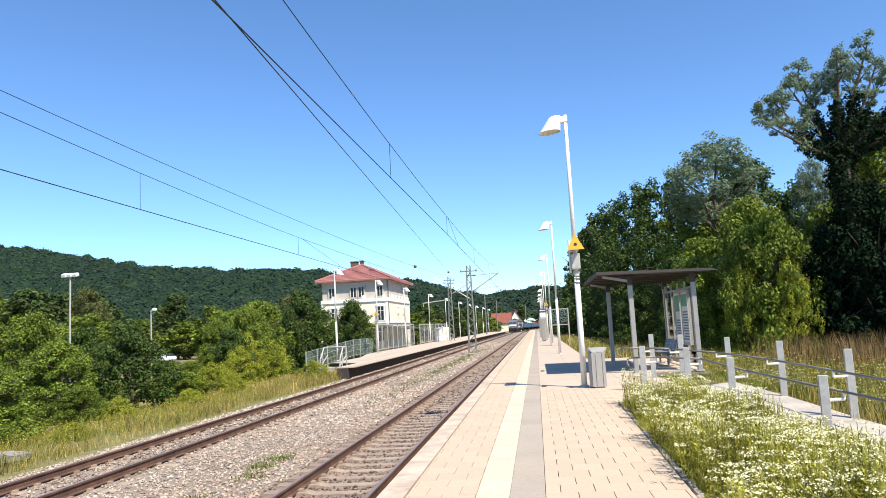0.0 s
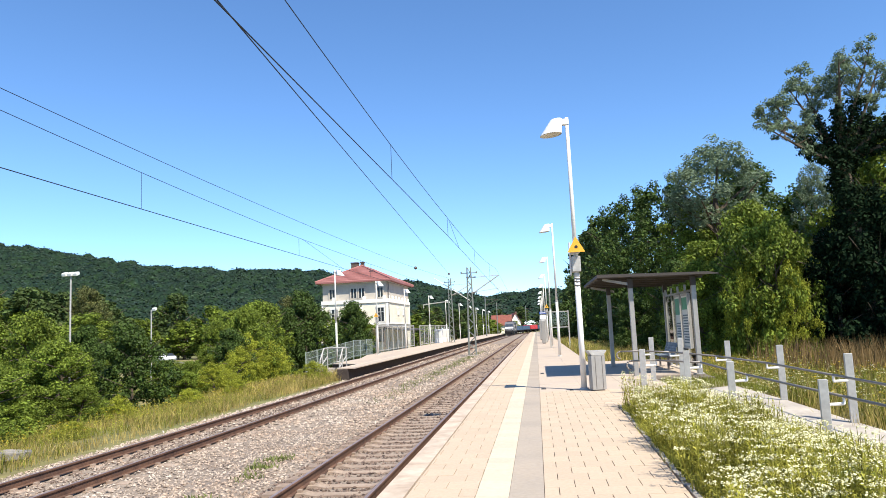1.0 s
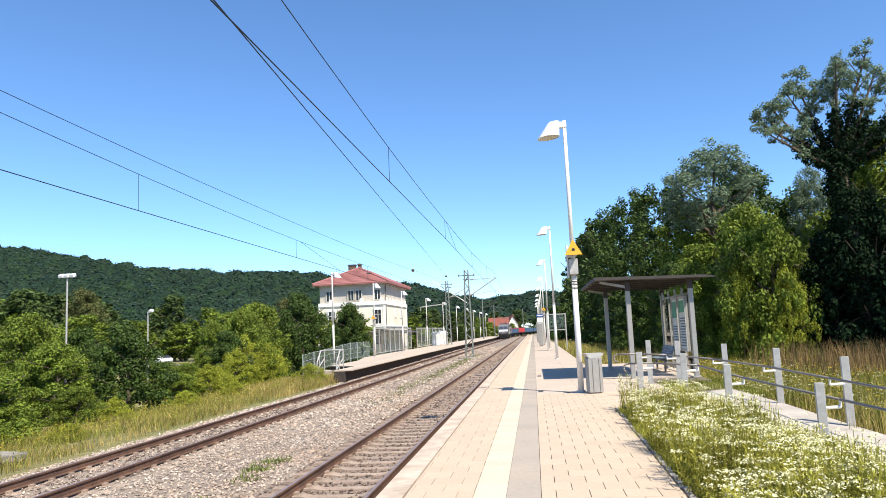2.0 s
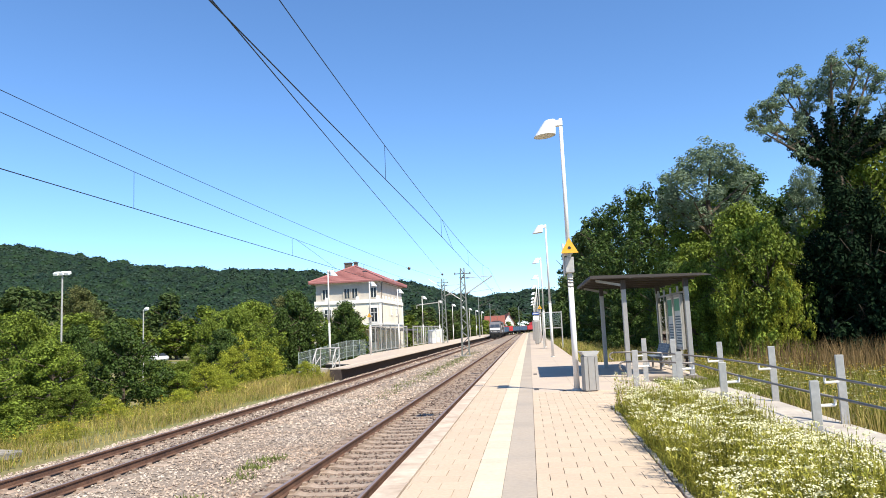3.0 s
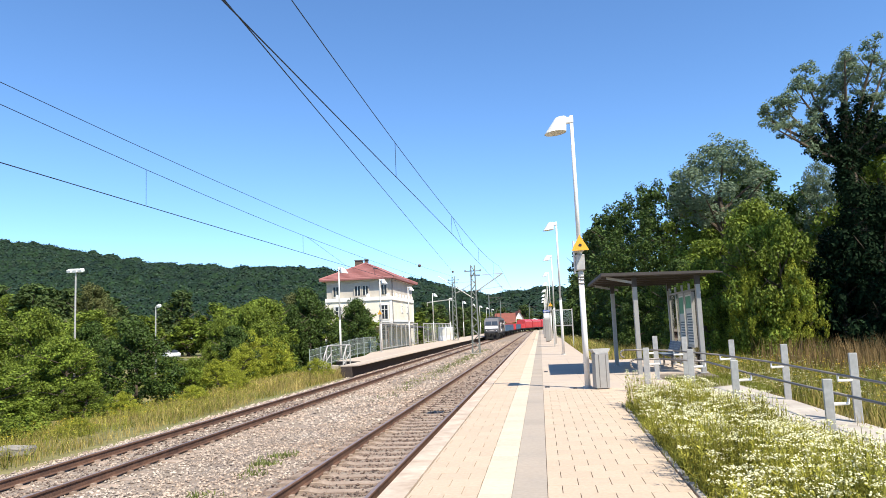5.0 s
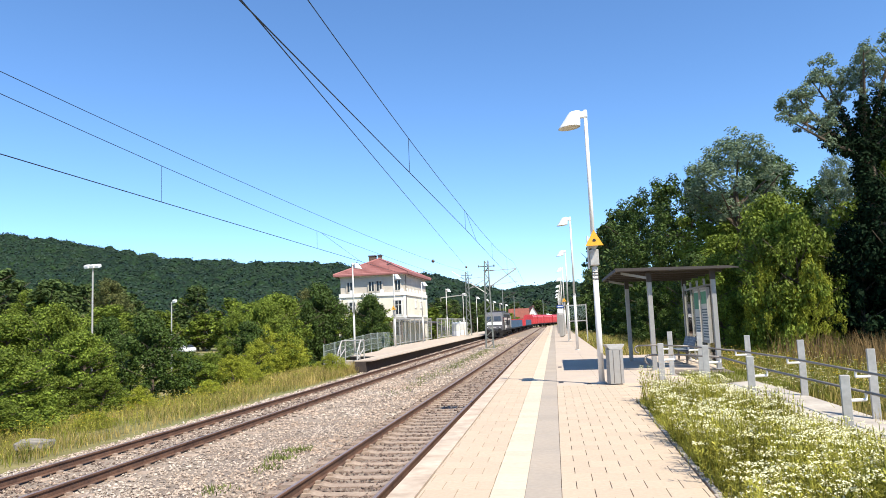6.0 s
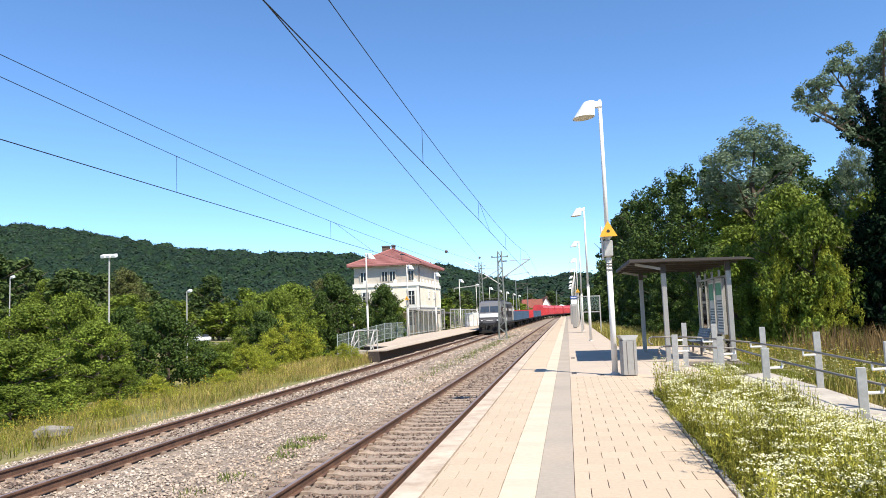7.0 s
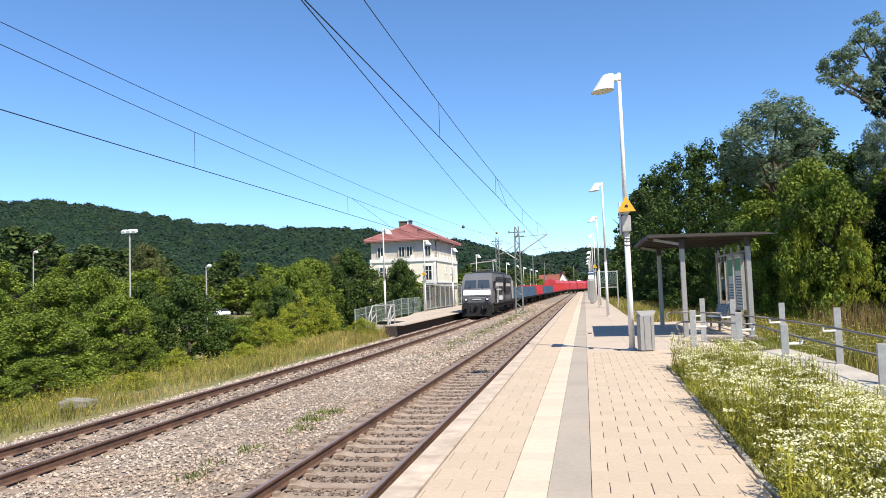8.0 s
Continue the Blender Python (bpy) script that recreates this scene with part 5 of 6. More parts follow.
def build_wagon(mat, length, top, label, group, tall):
    t = thing("freight_wagon", Matrix(), label, "wagon", group)
    h = length / 2 - 0.6
    bm = B()
    box(bm, -1.3, 1.3, -h, h, 0.95, 1.25, 0.02)
    for s in (-1, 1):
        for x in (-0.87, 0.87):
            rod(bm, (x, s * h, 1.03), (x, s * (h + 0.55), 1.03), 0.11, None, 8)
            rod(bm, (x, s * (h + 0.5), 1.03), (x, s * (h + 0.6), 1.03), 0.24, None, 10)
    part("underframe", bm, M["bogie"], t, "sooty wagon frame")
    bm = B()
    if tall:
        prism(bm, [(-1.35, 1.25), (1.35, 1.25), (1.42, 1.5), (1.42, top - 0.7), (1.15, top - 0.2), (0.6, top), (-0.6, top), (-1.15, top - 0.2), (-1.42, top - 0.7), (-1.42, 1.5)], -h + 0.05, h - 0.05)
    else:
        for x0, x1, y0, y1 in ((-1.4, -1.32, -h, h), (1.32, 1.4, -h, h), (-1.32, 1.32, -h, -h + 0.08), (-1.32, 1.32, h - 0.08, h)):
            box(bm, x0, x1, y0, y1, 1.25, top)
        box(bm, -1.32, 1.32, -h + 0.08, h - 0.08, 1.25, top - 0.45)
    body = part("body", bm, M[mat], t)
    n = int(length / 1.5)
    for s in (-1, 1):
        for k in range(n + 1):
            y = -h + 0.1 + (2 * h - 0.2) * k / n
            bm = B()
            box(bm, s * 1.43 - 0.05, s * 1.43 + 0.05, y - 0.06, y + 0.06, 1.2, top - (0.7 if tall else 0))
            part("rib", bm, M[mat], body)
        if tall:
            bm = B()
            box(bm, s * 1.45 - 0.03, s * 1.45 + 0.03, -h + 0.3, h - 0.3, top - 0.85, top - 0.7)
            part("eave_rail", bm, M["wagon_highlight"], body, "strip along the eaves, a highlight put into its pale pink")
    build_bogie(t, -h + 2.0, 1.8, 0.98)
    build_bogie(t, h - 2.0, 1.8, 0.98)
    return t


TRAIN = [(build_locomotive(), 9.8)]
protos = {
    "blue": build_wagon("wagon_blue", 16.5, 2.55, "low-sided blue open freight wagon", "train wagons", False),
    "red": build_wagon("wagon_red", 14.0, 2.75, "low-sided red open freight wagon", "train wagons", False),
    "tall": build_wagon("wagon_red", 17.0, 4.15, "tall red covered freight wagon", "train wagons", True)}
used = set()
at = 19.6
for kind in ("blue", "blue", "red", "blue", "blue", "red", "tall", "tall", "tall", "tall", "tall", "tall", "tall", "tall"):
    length = {"blue": 16.5, "red": 14.0, "tall": 17.0}[kind]
    w = protos[kind] if kind not in used else copy_thing(protos[kind], Matrix())
    used.add(kind)
    TRAIN.append((w, at + length / 2))
    at += length + 0.25


def train_pose(front, back):
    """The pose of a vehicle whose middle is that far behind the train's front."""
    y = front + back
    slope = (far_x(y + 4) - far_x(y - 4)) / 8
    return pose(far_x(y), y, RAIL, 0, 0, -math.degrees(math.atan(slope)))


# ---- plants ----
def leaf_arrays(clumps, n, size, rng, up=0.25, fill=0.45):
    c = np.array(clumps, float)
    w = c[:, 3] ** 2
    k = rng.choice(len(c), n, p=w / w.sum())
    d = rng.normal(size=(n, 3))
    d /= np.linalg.norm(d, axis=1, keepdims=True)
    d[:, 2] += up
    rad = c[k, 3] * (fill + (1 - fill) * np.sqrt(rng.random(n))) * (0.85 + 0.3 * rng.random(n))
    p = c[k, :3] + d * rad[:, None] * [1, 1, 0.85]
    nor = d + rng.normal(0, 0.5, (n, 3)) + [0, 0, 0.3]
    nor /= np.linalg.norm(nor, axis=1, keepdims=True)
    t = np.cross(nor, rng.normal(size=(n, 3)))
    t /= np.linalg.norm(t, axis=1, keepdims=True)
    b = np.cross(nor, t)
    s = (size * rng.uniform(0.6, 1.4, n))[:, None]
    v = np.stack([p - t * s, p + b * s * 0.55 + nor * s * 0.12, p + t * s, p - b * s * 0.55 + nor * s * 0.12], 1)
    return v.reshape(-1, 3), np.arange(4 * n).reshape(-1, 4)


def build_limbs(bm, height, spread, r, rng, n=9):
    top = Vector((rng.uniform(-0.4, 0.4), rng.uniform(-0.4, 0.4), height * 0.75))
    mid = Vector((rng.uniform(-0.25, 0.25), rng.uniform(-0.25, 0.25), height * 0.35))
    rod(bm, (0, 0, -0.3), mid, r, r * 0.75, 9)
    rod(bm, mid, top, r * 0.75, r * 0.3, 8)
    tips = []
    for k in range(n):
        t = 0.25 + 0.7 * k / n
        a = k * 2.4 + rng.uniform(-0.4, 0.4)
        base = mid.lerp(top, t) if t > 0.35 else Vector((0, 0, 0)).lerp(mid, 0.6 + t)
        tip = base + Vector((math.cos(a) * spread * rng.uniform(0.5, 0.9), math.sin(a) * spread * rng.uniform(0.5, 0.9), height * rng.uniform(0.08, 0.25)))
        rod(bm, base, tip, r * 0.32, r * 0.08, 6)
        tips.append(tip)
    return tips


def build_tree(name, label, height, spread, leaves, size, mat, seed, low=0.12, group="trees", clump=0.32, count=26):
    r = random.Random(seed)
    rng = np.random.default_rng(seed)
    t = thing(name, Matrix(), label, "tree" if name == "tree" else "shrub", group)
    bm = B()
    build_limbs(bm, height, spread, height * 0.022 + 0.03, r, 11)
    part("trunk", bm, M["bark"], t, "brown trunk with limbs")
    cl = []
    for k in range(count):
        h = low + (0.95 - low) * (k + 0.5) / count
        prof = math.sin(min(1.0, (h - low) / (0.98 - low) * 0.85 + 0.22) * math.pi) ** 0.7
        a, q = k * 2.399 + r.uniform(-0.5, 0.5), spread * prof * r.uniform(0.45, 0.85)
        cl.append((math.cos(a) * q, math.sin(a) * q, h * height, spread * clump * r.uniform(0.65, 1.25)))
    tufts = []
    for x, y, z, q in cl:
        for j in range(8):
            d = Vector((r.gauss(0, 1), r.gauss(0, 1), r.gauss(0.25, 0.9))).normalized() * q * r.uniform(0.6, 1.05)
            tufts.append((x + d.x, y + d.y, max(z + d.z * 0.9, 0.15), q * r.uniform(0.26, 0.55)))
    v, f = leaf_arrays(tufts, leaves, size, rng, 0.25, 0.5)
    raw("crown", v, f, M[mat], t, "uneven leafy crown")
    return t


def copy_scaled(proto, rows):
    """First row moves the thing itself, the rest are copies with their own size."""
    for k, (x, y, s, sz) in enumerate(rows):
        z = float(ground_z(np.array(x), np.array(y))) - 0.1
        m = Matrix.Translation((x, y, z)) @ Matrix.Rotation((x * 7.3 + y * 3.1) % 6.28, 4, "Z") @ Matrix.Diagonal((s, s, sz, 1))
        ob = proto
        if k:
            ob = copy_thing(proto, Matrix())
        ob.matrix_basis = m


dark = build_tree("tree", "tall dark green deciduous tree at the edge of the wood", 14, 4.6, 16000, 0.14, "leaf_dark", 11)
mid = build_tree("tree", "broad green deciduous tree in full summer leaf", 12, 4.4, 16000, 0.14, "leaf_mid", 12)
far_dark = build_tree("tree", "dark green deciduous tree in the distance", 14, 4.6, 4200, 0.31, "leaf_far", 21)
far_mid = build_tree("tree", "green deciduous tree in the distance", 12, 4.4, 4200, 0.31, "leaf_mid", 22)
silver = build_tree("tree", "pale silvery willow tree with fine leaves", 14.6, 3.3, 15000, 0.085, "leaf_silver", 13, 0.6, clump=0.3, count=30)
fresh = build_tree("shrub", "dense bright green bush in leaf", 5, 2.7, 18000, 0.062, "leaf_light", 14, 0.03, "bushes", clump=0.28, count=40)
bush = build_tree("shrub", "dense mid green bush in leaf", 4.5, 2.6, 19000, 0.068, "leaf_mid", 15, 0.03, "bushes", 0.29, 32)
# bushes at the wood's edge, their deep shade painted as near-black leaf colour
thicket = build_tree("shrub", "dense thicket at the edge of the wood, shade put into its near-black leaves", 4.5, 2.6, 11500, 0.085, "ivy", 17, 0.03, "bushes", 0.29, 32)
bushd = build_tree("shrub", "dense dark green bush in leaf", 4.5, 2.6, 16000, 0.078, "leaf_dark", 16, 0.03, "bushes", 0.29, 32)
far_bush = build_tree("shrub", "dark green bush beside the distant platform", 4.5, 2.6, 4500, 0.15, "leaf_dark", 18, 0.03, "bushes", 0.29, 32)
olive = build_tree("tree", "olive-brown deciduous tree hung with seeds", 12, 4.4, 13000, 0.14, "leaf_olive", 19)
# x, y, width factor, height factor
copy_scaled(olive, [(-48.2, 71.7, 0.7, 0.77), (-22.6, 64, 0.55, 0.56)])
# the first three stand out of view, added to shade the wood's edge
copy_scaled(dark, [(21.5, 27, 1.0, 1.0), (24.5, 29.5, 1.0, 1.1), (20, 31, 0.8, 0.95), (10.6, 94, 1.05, 1.18), (11.2, 77, 1.0, 1.12), (11.6, 62, 0.95, 1.0), (17, 58, 1.0, 1.0), (16.5, 47, 0.8, 0.72), (22, 50, 1, 0.9), (21.5, 41, 0.95, 0.85), (24, 36, 1.0, 0.95), (27, 44, 1.1, 1.0), (20, 70, 1.1, 1.1), (23, 30, 0.9, 0.8)])
copy_scaled(mid, [(12.9, 54, 0.9, 0.95), (14.0, 44, 0.8, 0.68), (11.0, 47, 0.7, 0.6), (17.4, 38, 0.75, 1.0), (-28.5, 64, 0.7, 0.5), (-61, 96, 0.7, 0.55), (-64.3, 79.8, 0.8, 0.8), (-44, 46, 0.8, 0.55), (-38, 56, 0.8, 0.5)])
copy_scaled(far_dark, [(-62, 80, 1.0, 0.72), (-60, 85, 0.85, 0.7), (-72.5, 80, 1.3, 0.92), (-75.5, 88, 1.2, 0.9), (-70, 92, 1.1, 0.8), (-55, 84, 0.7, 0.6), (10.3, 112, 1.1, 1.28), (9.8, 132, 1.1, 1.3), (9.5, 155, 1.1, 1.3), (-72, 112, 1.1, 0.72), (-78, 118, 1.2, 0.85), (-66, 125, 1.05, 0.83), (-96, 130, 1.3, 0.95), (-40, 122, 1.0, 0.62), (-30, 140, 1.0, 0.6), (-24, 152, 1.0, 0.6), (-19.5, 172, 0.9, 0.55), (-18.5, 195, 0.9, 0.55), (-115, 140, 1.3, 1.0), (-7, 330, 1.4, 0.8), (4, 338, 1.4, 0.8), (15, 345, 1.5, 0.8), (26, 350, 1.5, 0.9), (-18, 335, 1.4, 0.8), (-30, 325, 1.4, 0.9), (-42, 300, 1.4, 0.9), (-28, 270, 1.2, 0.7), (14, 230, 1.2, 1.0), (16, 205, 1.2, 1.1), (13, 180, 1.2, 1.2)])
copy_scaled(far_mid, [(-68, 116, 0.9, 0.6), (-62, 120, 1.0, 0.55), (-17.5, 292, 1.0, 0.5), (-8.5, 286, 0.7, 0.4), (-22.4, 86, 0.7, 0.56), (-28, 92, 0.7, 0.5), (-70, 95, 1.0, 0.75), (-88, 108, 1.1, 0.85), (-55, 116, 1.0, 0.72), (-70, 128, 1.0, 0.8), (-104, 118, 1.2, 0.9), (-22, 128, 0.8, 0.5), (-26, 165, 1.1, 0.65), (-20, 215, 1.0, 0.6), (-17, 240, 1.0, 0.6), (-60, 78, 0.9, 0.6), (-52, 46, 1.1, 0.8), (-75, 84, 0.9, 0.65)])
copy_scaled(silver, [(12.9, 50.5, 1.25, 1.0), (16.1, 42, 0.5, 0.74)])
copy_scaled(fresh, [(10.9, 32.3, 0.42, 0.85), (9.4, 33.4, 0.45, 0.95), (-17.4, 40, 0.6, 0.5), (-16.8, 35.5, 0.5, 0.36), (-18.8, 48, 0.7, 0.6), (-16.1, 26.0, 0.26, 0.2), (-18.9, 45.0, 0.61, 0.66), (-20.0, 52.5, 0.5, 0.55), (-12.9, 40.2, 0.42, 0.24), (-14.2, 20.4, 0.26, 0.1), (-15.0, 29.5, 0.3, 0.16), (-14.6, 33.5, 0.3, 0.16), (-16.9, 37.5, 0.4, 0.28), (-13.4, 36.2, 0.2, 0.1)])
copy_scaled(bush, [(-20.2, 27.8, 0.8, 0.75), (10.7, 33.2, 0.8, 1.4), (-22.7, 28.4, 0.5, 0.5), (-22.3, 30.2, 0.5, 0.43), (-18.2, 22.5, 0.55, 0.42), (-17.6, 25.6, 0.5, 0.36), (-15.9, 18.3, 0.5, 0.3), (-15.2, 16.2, 0.42, 0.2), (10.4, 40, 0.9, 1.2), (-36, 66, 1.0, 0.25), (-31.5, 57, 0.9, 0.25), (-42, 76, 1.1, 0.22), (-48, 88, 1.1, 0.2), (-29, 50, 0.9, 0.24), (15.7, 30.6, 0.45, 1.3), (-17.9, 20.5, 0.9, 0.62), (-18.0, 34.5, 0.6, 0.36), (-19.4, 38, 0.5, 0.45), (-19.8, 47.5, 0.9, 1.15), (-22.5, 41, 0.9, 0.27), (-27.5, 41, 0.9, 0.6), (-24.2, 32.1, 0.77, 1.06), (-23.6, 33.4, 0.9, 0.65), (-22.8, 47.7, 0.6, 0.6), (-21.7, 53.3, 1.3, 1.3), (-24.1, 52.0, 0.66, 1.01), (-20.8, 24.5, 0.8, 0.45), (-28, 29, 1.0, 0.9), (-22, 19, 1.0, 0.7), (10.2, 34, 0.95, 1.35), (8.2, 36.5, 0.9, 1.1), (11.6, 38.5, 1.2, 1.75), (13.5, 38, 1.1, 1.2), (15.5, 34.5, 0.9, 1.35), (9.6, 56, 1.0, 1.2), (-32, 44, 1.2, 1.0), (-30, 36, 1.2, 1.0)])
copy_scaled(bushd, [(-18.5, 30.8, 0.8, 0.87), (-19.2, 43, 0.7, 0.8), (-20.4, 61.5, 1.2, 1.5), (-19.6, 75.5, 1.05, 1.4), (14.6, 36, 0.7, 1.3), (-21, 58, 0.9, 1.15), (-24.6, 36.5, 0.7, 0.9), (13.2, 42, 1.1, 1.1), (12, 58, 1.2, 1.2), (16, 37, 1.1, 1.2), (8.6, 44, 0.9, 1.2), (6.9, 52, 0.8, 0.9)])
copy_scaled(far_bush, [(9, 66, 1.2, 1.1), (8.6, 74, 1.2, 1.1), (8.2, 83, 1.2, 1.2), (8, 93, 1.2, 1.3), (7.6, 104, 1.3, 1.4), (7.4, 118, 1.3, 1.4), (12, 70, 1.3, 1.4), (4.6, 108, 1.0, 1.1), (4.4, 122, 1.0, 1.1), (4.2, 137, 1.0, 1.2), (4.0, 152, 1.1, 1.2), (3.9, 168, 1.1, 1.3), (4.2, 182, 1.2, 1.4)])
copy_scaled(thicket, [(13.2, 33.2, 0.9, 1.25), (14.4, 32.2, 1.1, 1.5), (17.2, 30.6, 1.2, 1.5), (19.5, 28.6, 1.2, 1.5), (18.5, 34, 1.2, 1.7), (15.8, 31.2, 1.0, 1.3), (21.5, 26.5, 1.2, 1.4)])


def build_ivy_tree():
    rng, r = np.random.default_rng(31), random.Random(31)
    t = thing("tree", pose(14.3, 32, -0.6), "tall thin-crowned tree with a thick ivy-covered trunk", "tree", "trees")
    bm = B()
    fork = Vector((-0.85, 0, 8.6))
    rod(bm, (0, 0, 0), fork, 0.36, 0.28, 9)
    twigs, ivy = [], []
    for dx, z in ((-4.1, 10.2), (-4.0, 11.0), (-3.4, 11.6), (-2.5, 12.5), (-1.9, 12.9), (-1.0, 12.8), (-0.3, 13.0), (0.4, 13.2), (1.2, 13.1), (1.9, 12.8), (2.7, 12.4), (3.3, 11.6), (3.6, 10.6)):
        end = Vector((dx, r.uniform(-1.3, 1.3), z + r.uniform(-0.25, 0.25)))
        knee = fork.lerp(end, 0.42) + Vector((r.uniform(-0.2, 0.2), 0, -0.15 if abs(dx + 0.8) > 1.5 else 0.2))
        rod(bm, fork, knee, 0.13, 0.08, 6)
        rod(bm, knee, end, 0.08, 0.025, 6)
        ivy += [fork.lerp(knee, q) for q in (0.25, 0.5, 0.75, 1.0)] + [knee.lerp(end, 0.16)]
        for j in range(6):
            base = knee.lerp(end, 0.2 + 0.14 * j)
            tip = base + Vector((r.uniform(-0.6, 0.6), r.uniform(-0.7, 0.7), r.uniform(0.15, 0.8)))
            rod(bm, base, tip, 0.028, 0.01, 5)
            for q in (0.35, 0.6, 0.85, 1.05):
                twigs.append(base.lerp(tip, q) + Vector((r.gauss(0, 0.2), r.gauss(0, 0.25), r.gauss(0, 0.15))))
        twigs.append(end)
    part("trunk", bm, M["bark"], t)
    v, f = leaf_arrays([(p.x, p.y, p.z, r.uniform(0.10, 0.30)) for p in twigs], 21000, 0.055, rng, 0.2, 0.1)
    raw("crown", v, f, M["leaf_silver"], t, "loose grey-green crown with gaps")
    cl = [(p.x, p.y, p.z - 0.1, r.uniform(0.22, 0.48)) for p in ivy]
    for k in range(80):
        u = k / 79
        a = r.uniform(0, 6.28)
        q = r.uniform(0.1, 0.5)
        cl.append((-0.85 * u + math.cos(a) * q, math.sin(a) * q, 0.3 + 9.0 * u, r.uniform(0.3, 0.62)))
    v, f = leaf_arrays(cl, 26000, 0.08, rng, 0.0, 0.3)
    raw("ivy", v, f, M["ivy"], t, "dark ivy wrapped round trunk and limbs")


build_ivy_tree()


def blades(name, xs, ys, zs, h0, h1, width, mat, seed, label, lean=0.35):
    rng = np.random.default_rng(seed)
    n = len(xs)
    h, a, w = rng.uniform(h0, h1, n), rng.uniform(0, 6.28, n), rng.uniform(0.6, 1.4, n) * width
    lx, ly = rng.normal(0, lean, n) * h, rng.normal(0, lean, n) * h
    p = np.stack([xs, ys, zs], -1)
    s = np.stack([np.cos(a) * w, np.sin(a) * w, 0 * a], -1)
    m = p + np.stack([lx * 0.35, ly * 0.35, h * 0.6], -1)
    tip = p + np.stack([lx, ly, h], -1)
    v = np.stack([p - s, p + s, m + s * 0.8, m - s * 0.8, tip], 1).reshape(-1, 3)
    k = 5 * np.arange(n)[:, None]
    f = np.concatenate([k + [0, 1, 2], k + [0, 2, 3], k + [3, 2, 4]])
    return tagged(raw(name, v, f, M[mat], None, label), kind="stuff", category="grass")


def scatter(n, x0, x1, y0, y1, seed):
    rng = np.random.default_rng(seed)
    x, y = rng.uniform(x0, x1, n), y0 + (y1 - y0) * rng.random(n) ** 1.25
    return x, y


x, y = scatter(46000, -18.5, -11.6, 6, 60, 41)
k = (np.sin(x * 1.1 + y * 0.35) + np.sin(y * 0.8 - x * 0.6)) > -1.0
blades("dry_grass", x[k], y[k], ground_z(x[k], y[k]) - 0.03, 0.10, 0.40, 0.006, "dry_grass", 42, "tall dry yellow grass beside the far track")
x, y = scatter(24000, -18.5, -11.7, 6, 60, 43)
k = (np.sin(x * 0.9 + y * 0.5) + np.sin(x * 2.3 - y * 0.9) > -0.4) | (y < 17)
blades("green_grass", x[k], y[k], ground_z(x[k], y[k]) - 0.03, 0.1, 0.36, 0.009, "green_grass", 44, "green grass and weeds beside the far track")
x, y = scatter(19000, 5.2, 17, 13, 60, 45)
blades("dry_grass", x, y, ground_z(x, y) - 0.03, 0.3, 0.95, 0.008, "dry_grass", 46, "tall dry meadow grass behind the platform", 0.22)
x, y = scatter(26000, 2.2, 17, 13, 70, 47)
k = (x > 6.2) | (y > 31.5)
blades("green_grass", x[k], y[k], ground_z(x[k], y[k]) - 0.03, 0.2, 0.7, 0.013, "green_grass", 48, "green meadow plants behind the platform")


def build_flowers(name, x, y, z, h0, h1, seed, mat, umbel, label, green="weed", tall=1.0, wide=0.026):
    """Stems with feathery leaves and flat flower heads of many small florets."""
    rng = np.random.default_rng(seed)
    n = len(x)
    h = rng.uniform(h0, h1, n) * tall
    lean = rng.normal(0, 0.13, (n, 2)) * h[:, None]
    V, F = [], []
    stem = []
    for d in range(2):
        a = rng.uniform(0, 6.28, n)
        s = np.stack([np.cos(a), np.sin(a), 0 * a], -1) * 0.005
        p = np.stack([x, y, z], -1)
        t = p + np.stack([lean[:, 0], lean[:, 1], h], -1)
        stem.append(np.stack([p - s, p + s, t + s * 0.5, t - s * 0.5], 1))
    for d in range(20):
        u = rng.uniform(0.08, 0.9, n)[:, None]
        p = np.stack([x, y, z], -1) + u * np.stack([lean[:, 0], lean[:, 1], h], -1)
        a = rng.uniform(0, 6.28, n)
        l = rng.uniform(0.03, 0.085, n)
        o = np.stack([np.cos(a) * l, np.sin(a) * l, rng.uniform(-0.02, 0.07, n)], -1)
        s = np.stack([-np.sin(a), np.cos(a), 0 * a], -1) * rng.uniform(0.005, 0.013, n)[:, None]
        stem.append(np.stack([p - s * 0.3, p + o * 0.6 - s, p + o, p + o * 0.6 + s], 1))
    sv = np.concatenate(stem).reshape(-1, 3)
    ob = raw(name, sv, np.arange(len(sv)).reshape(-1, 4), M[green], None, label)
    tagged(ob, kind="stuff", category="wildflowers")
    heads = []
    top = np.stack([x + lean[:, 0], y + lean[:, 1], z + h], -1)
    has = rng.random(n) < 0.48
    for d in range(umbel):
        p = top[has] + rng.normal(0, 1, (has.sum(), 3)) * [wide, wide, 0.008]
        a = rng.uniform(0, 6.28, len(p))
        r = rng.uniform(0.006, 0.013, len(p))
        u, w = np.stack([np.cos(a), np.sin(a), rng.normal(0, 0.4, len(p))], -1) * r[:, None], np.stack([-np.sin(a), np.cos(a), rng.normal(0, 0.4, len(p))], -1) * r[:, None]
        heads.append(np.stack([p - u, p - w, p + u, p + w], 1))
    hv = np.concatenate(heads).reshape(-1, 3)
    raw("flower_heads", hv, np.arange(len(hv)).reshape(-1, 4), M[mat], ob, "small open flower heads")


rng = np.random.default_rng(60)
x, y = rng.uniform(1.3, 4.6, 9000), rng.uniform(3.5, 16.4, 9000)
k = (x > np.array([right_side(v) for v in y]) + 0.11 + 0.05 * np.sin(y * 3)) & (x < 4.25 - 0.115 * (y - 6)) & ((y < 15.0) | (x > 2.8)) & (rng.random(9000) < 0.95)
x, y = x[k], y[k]
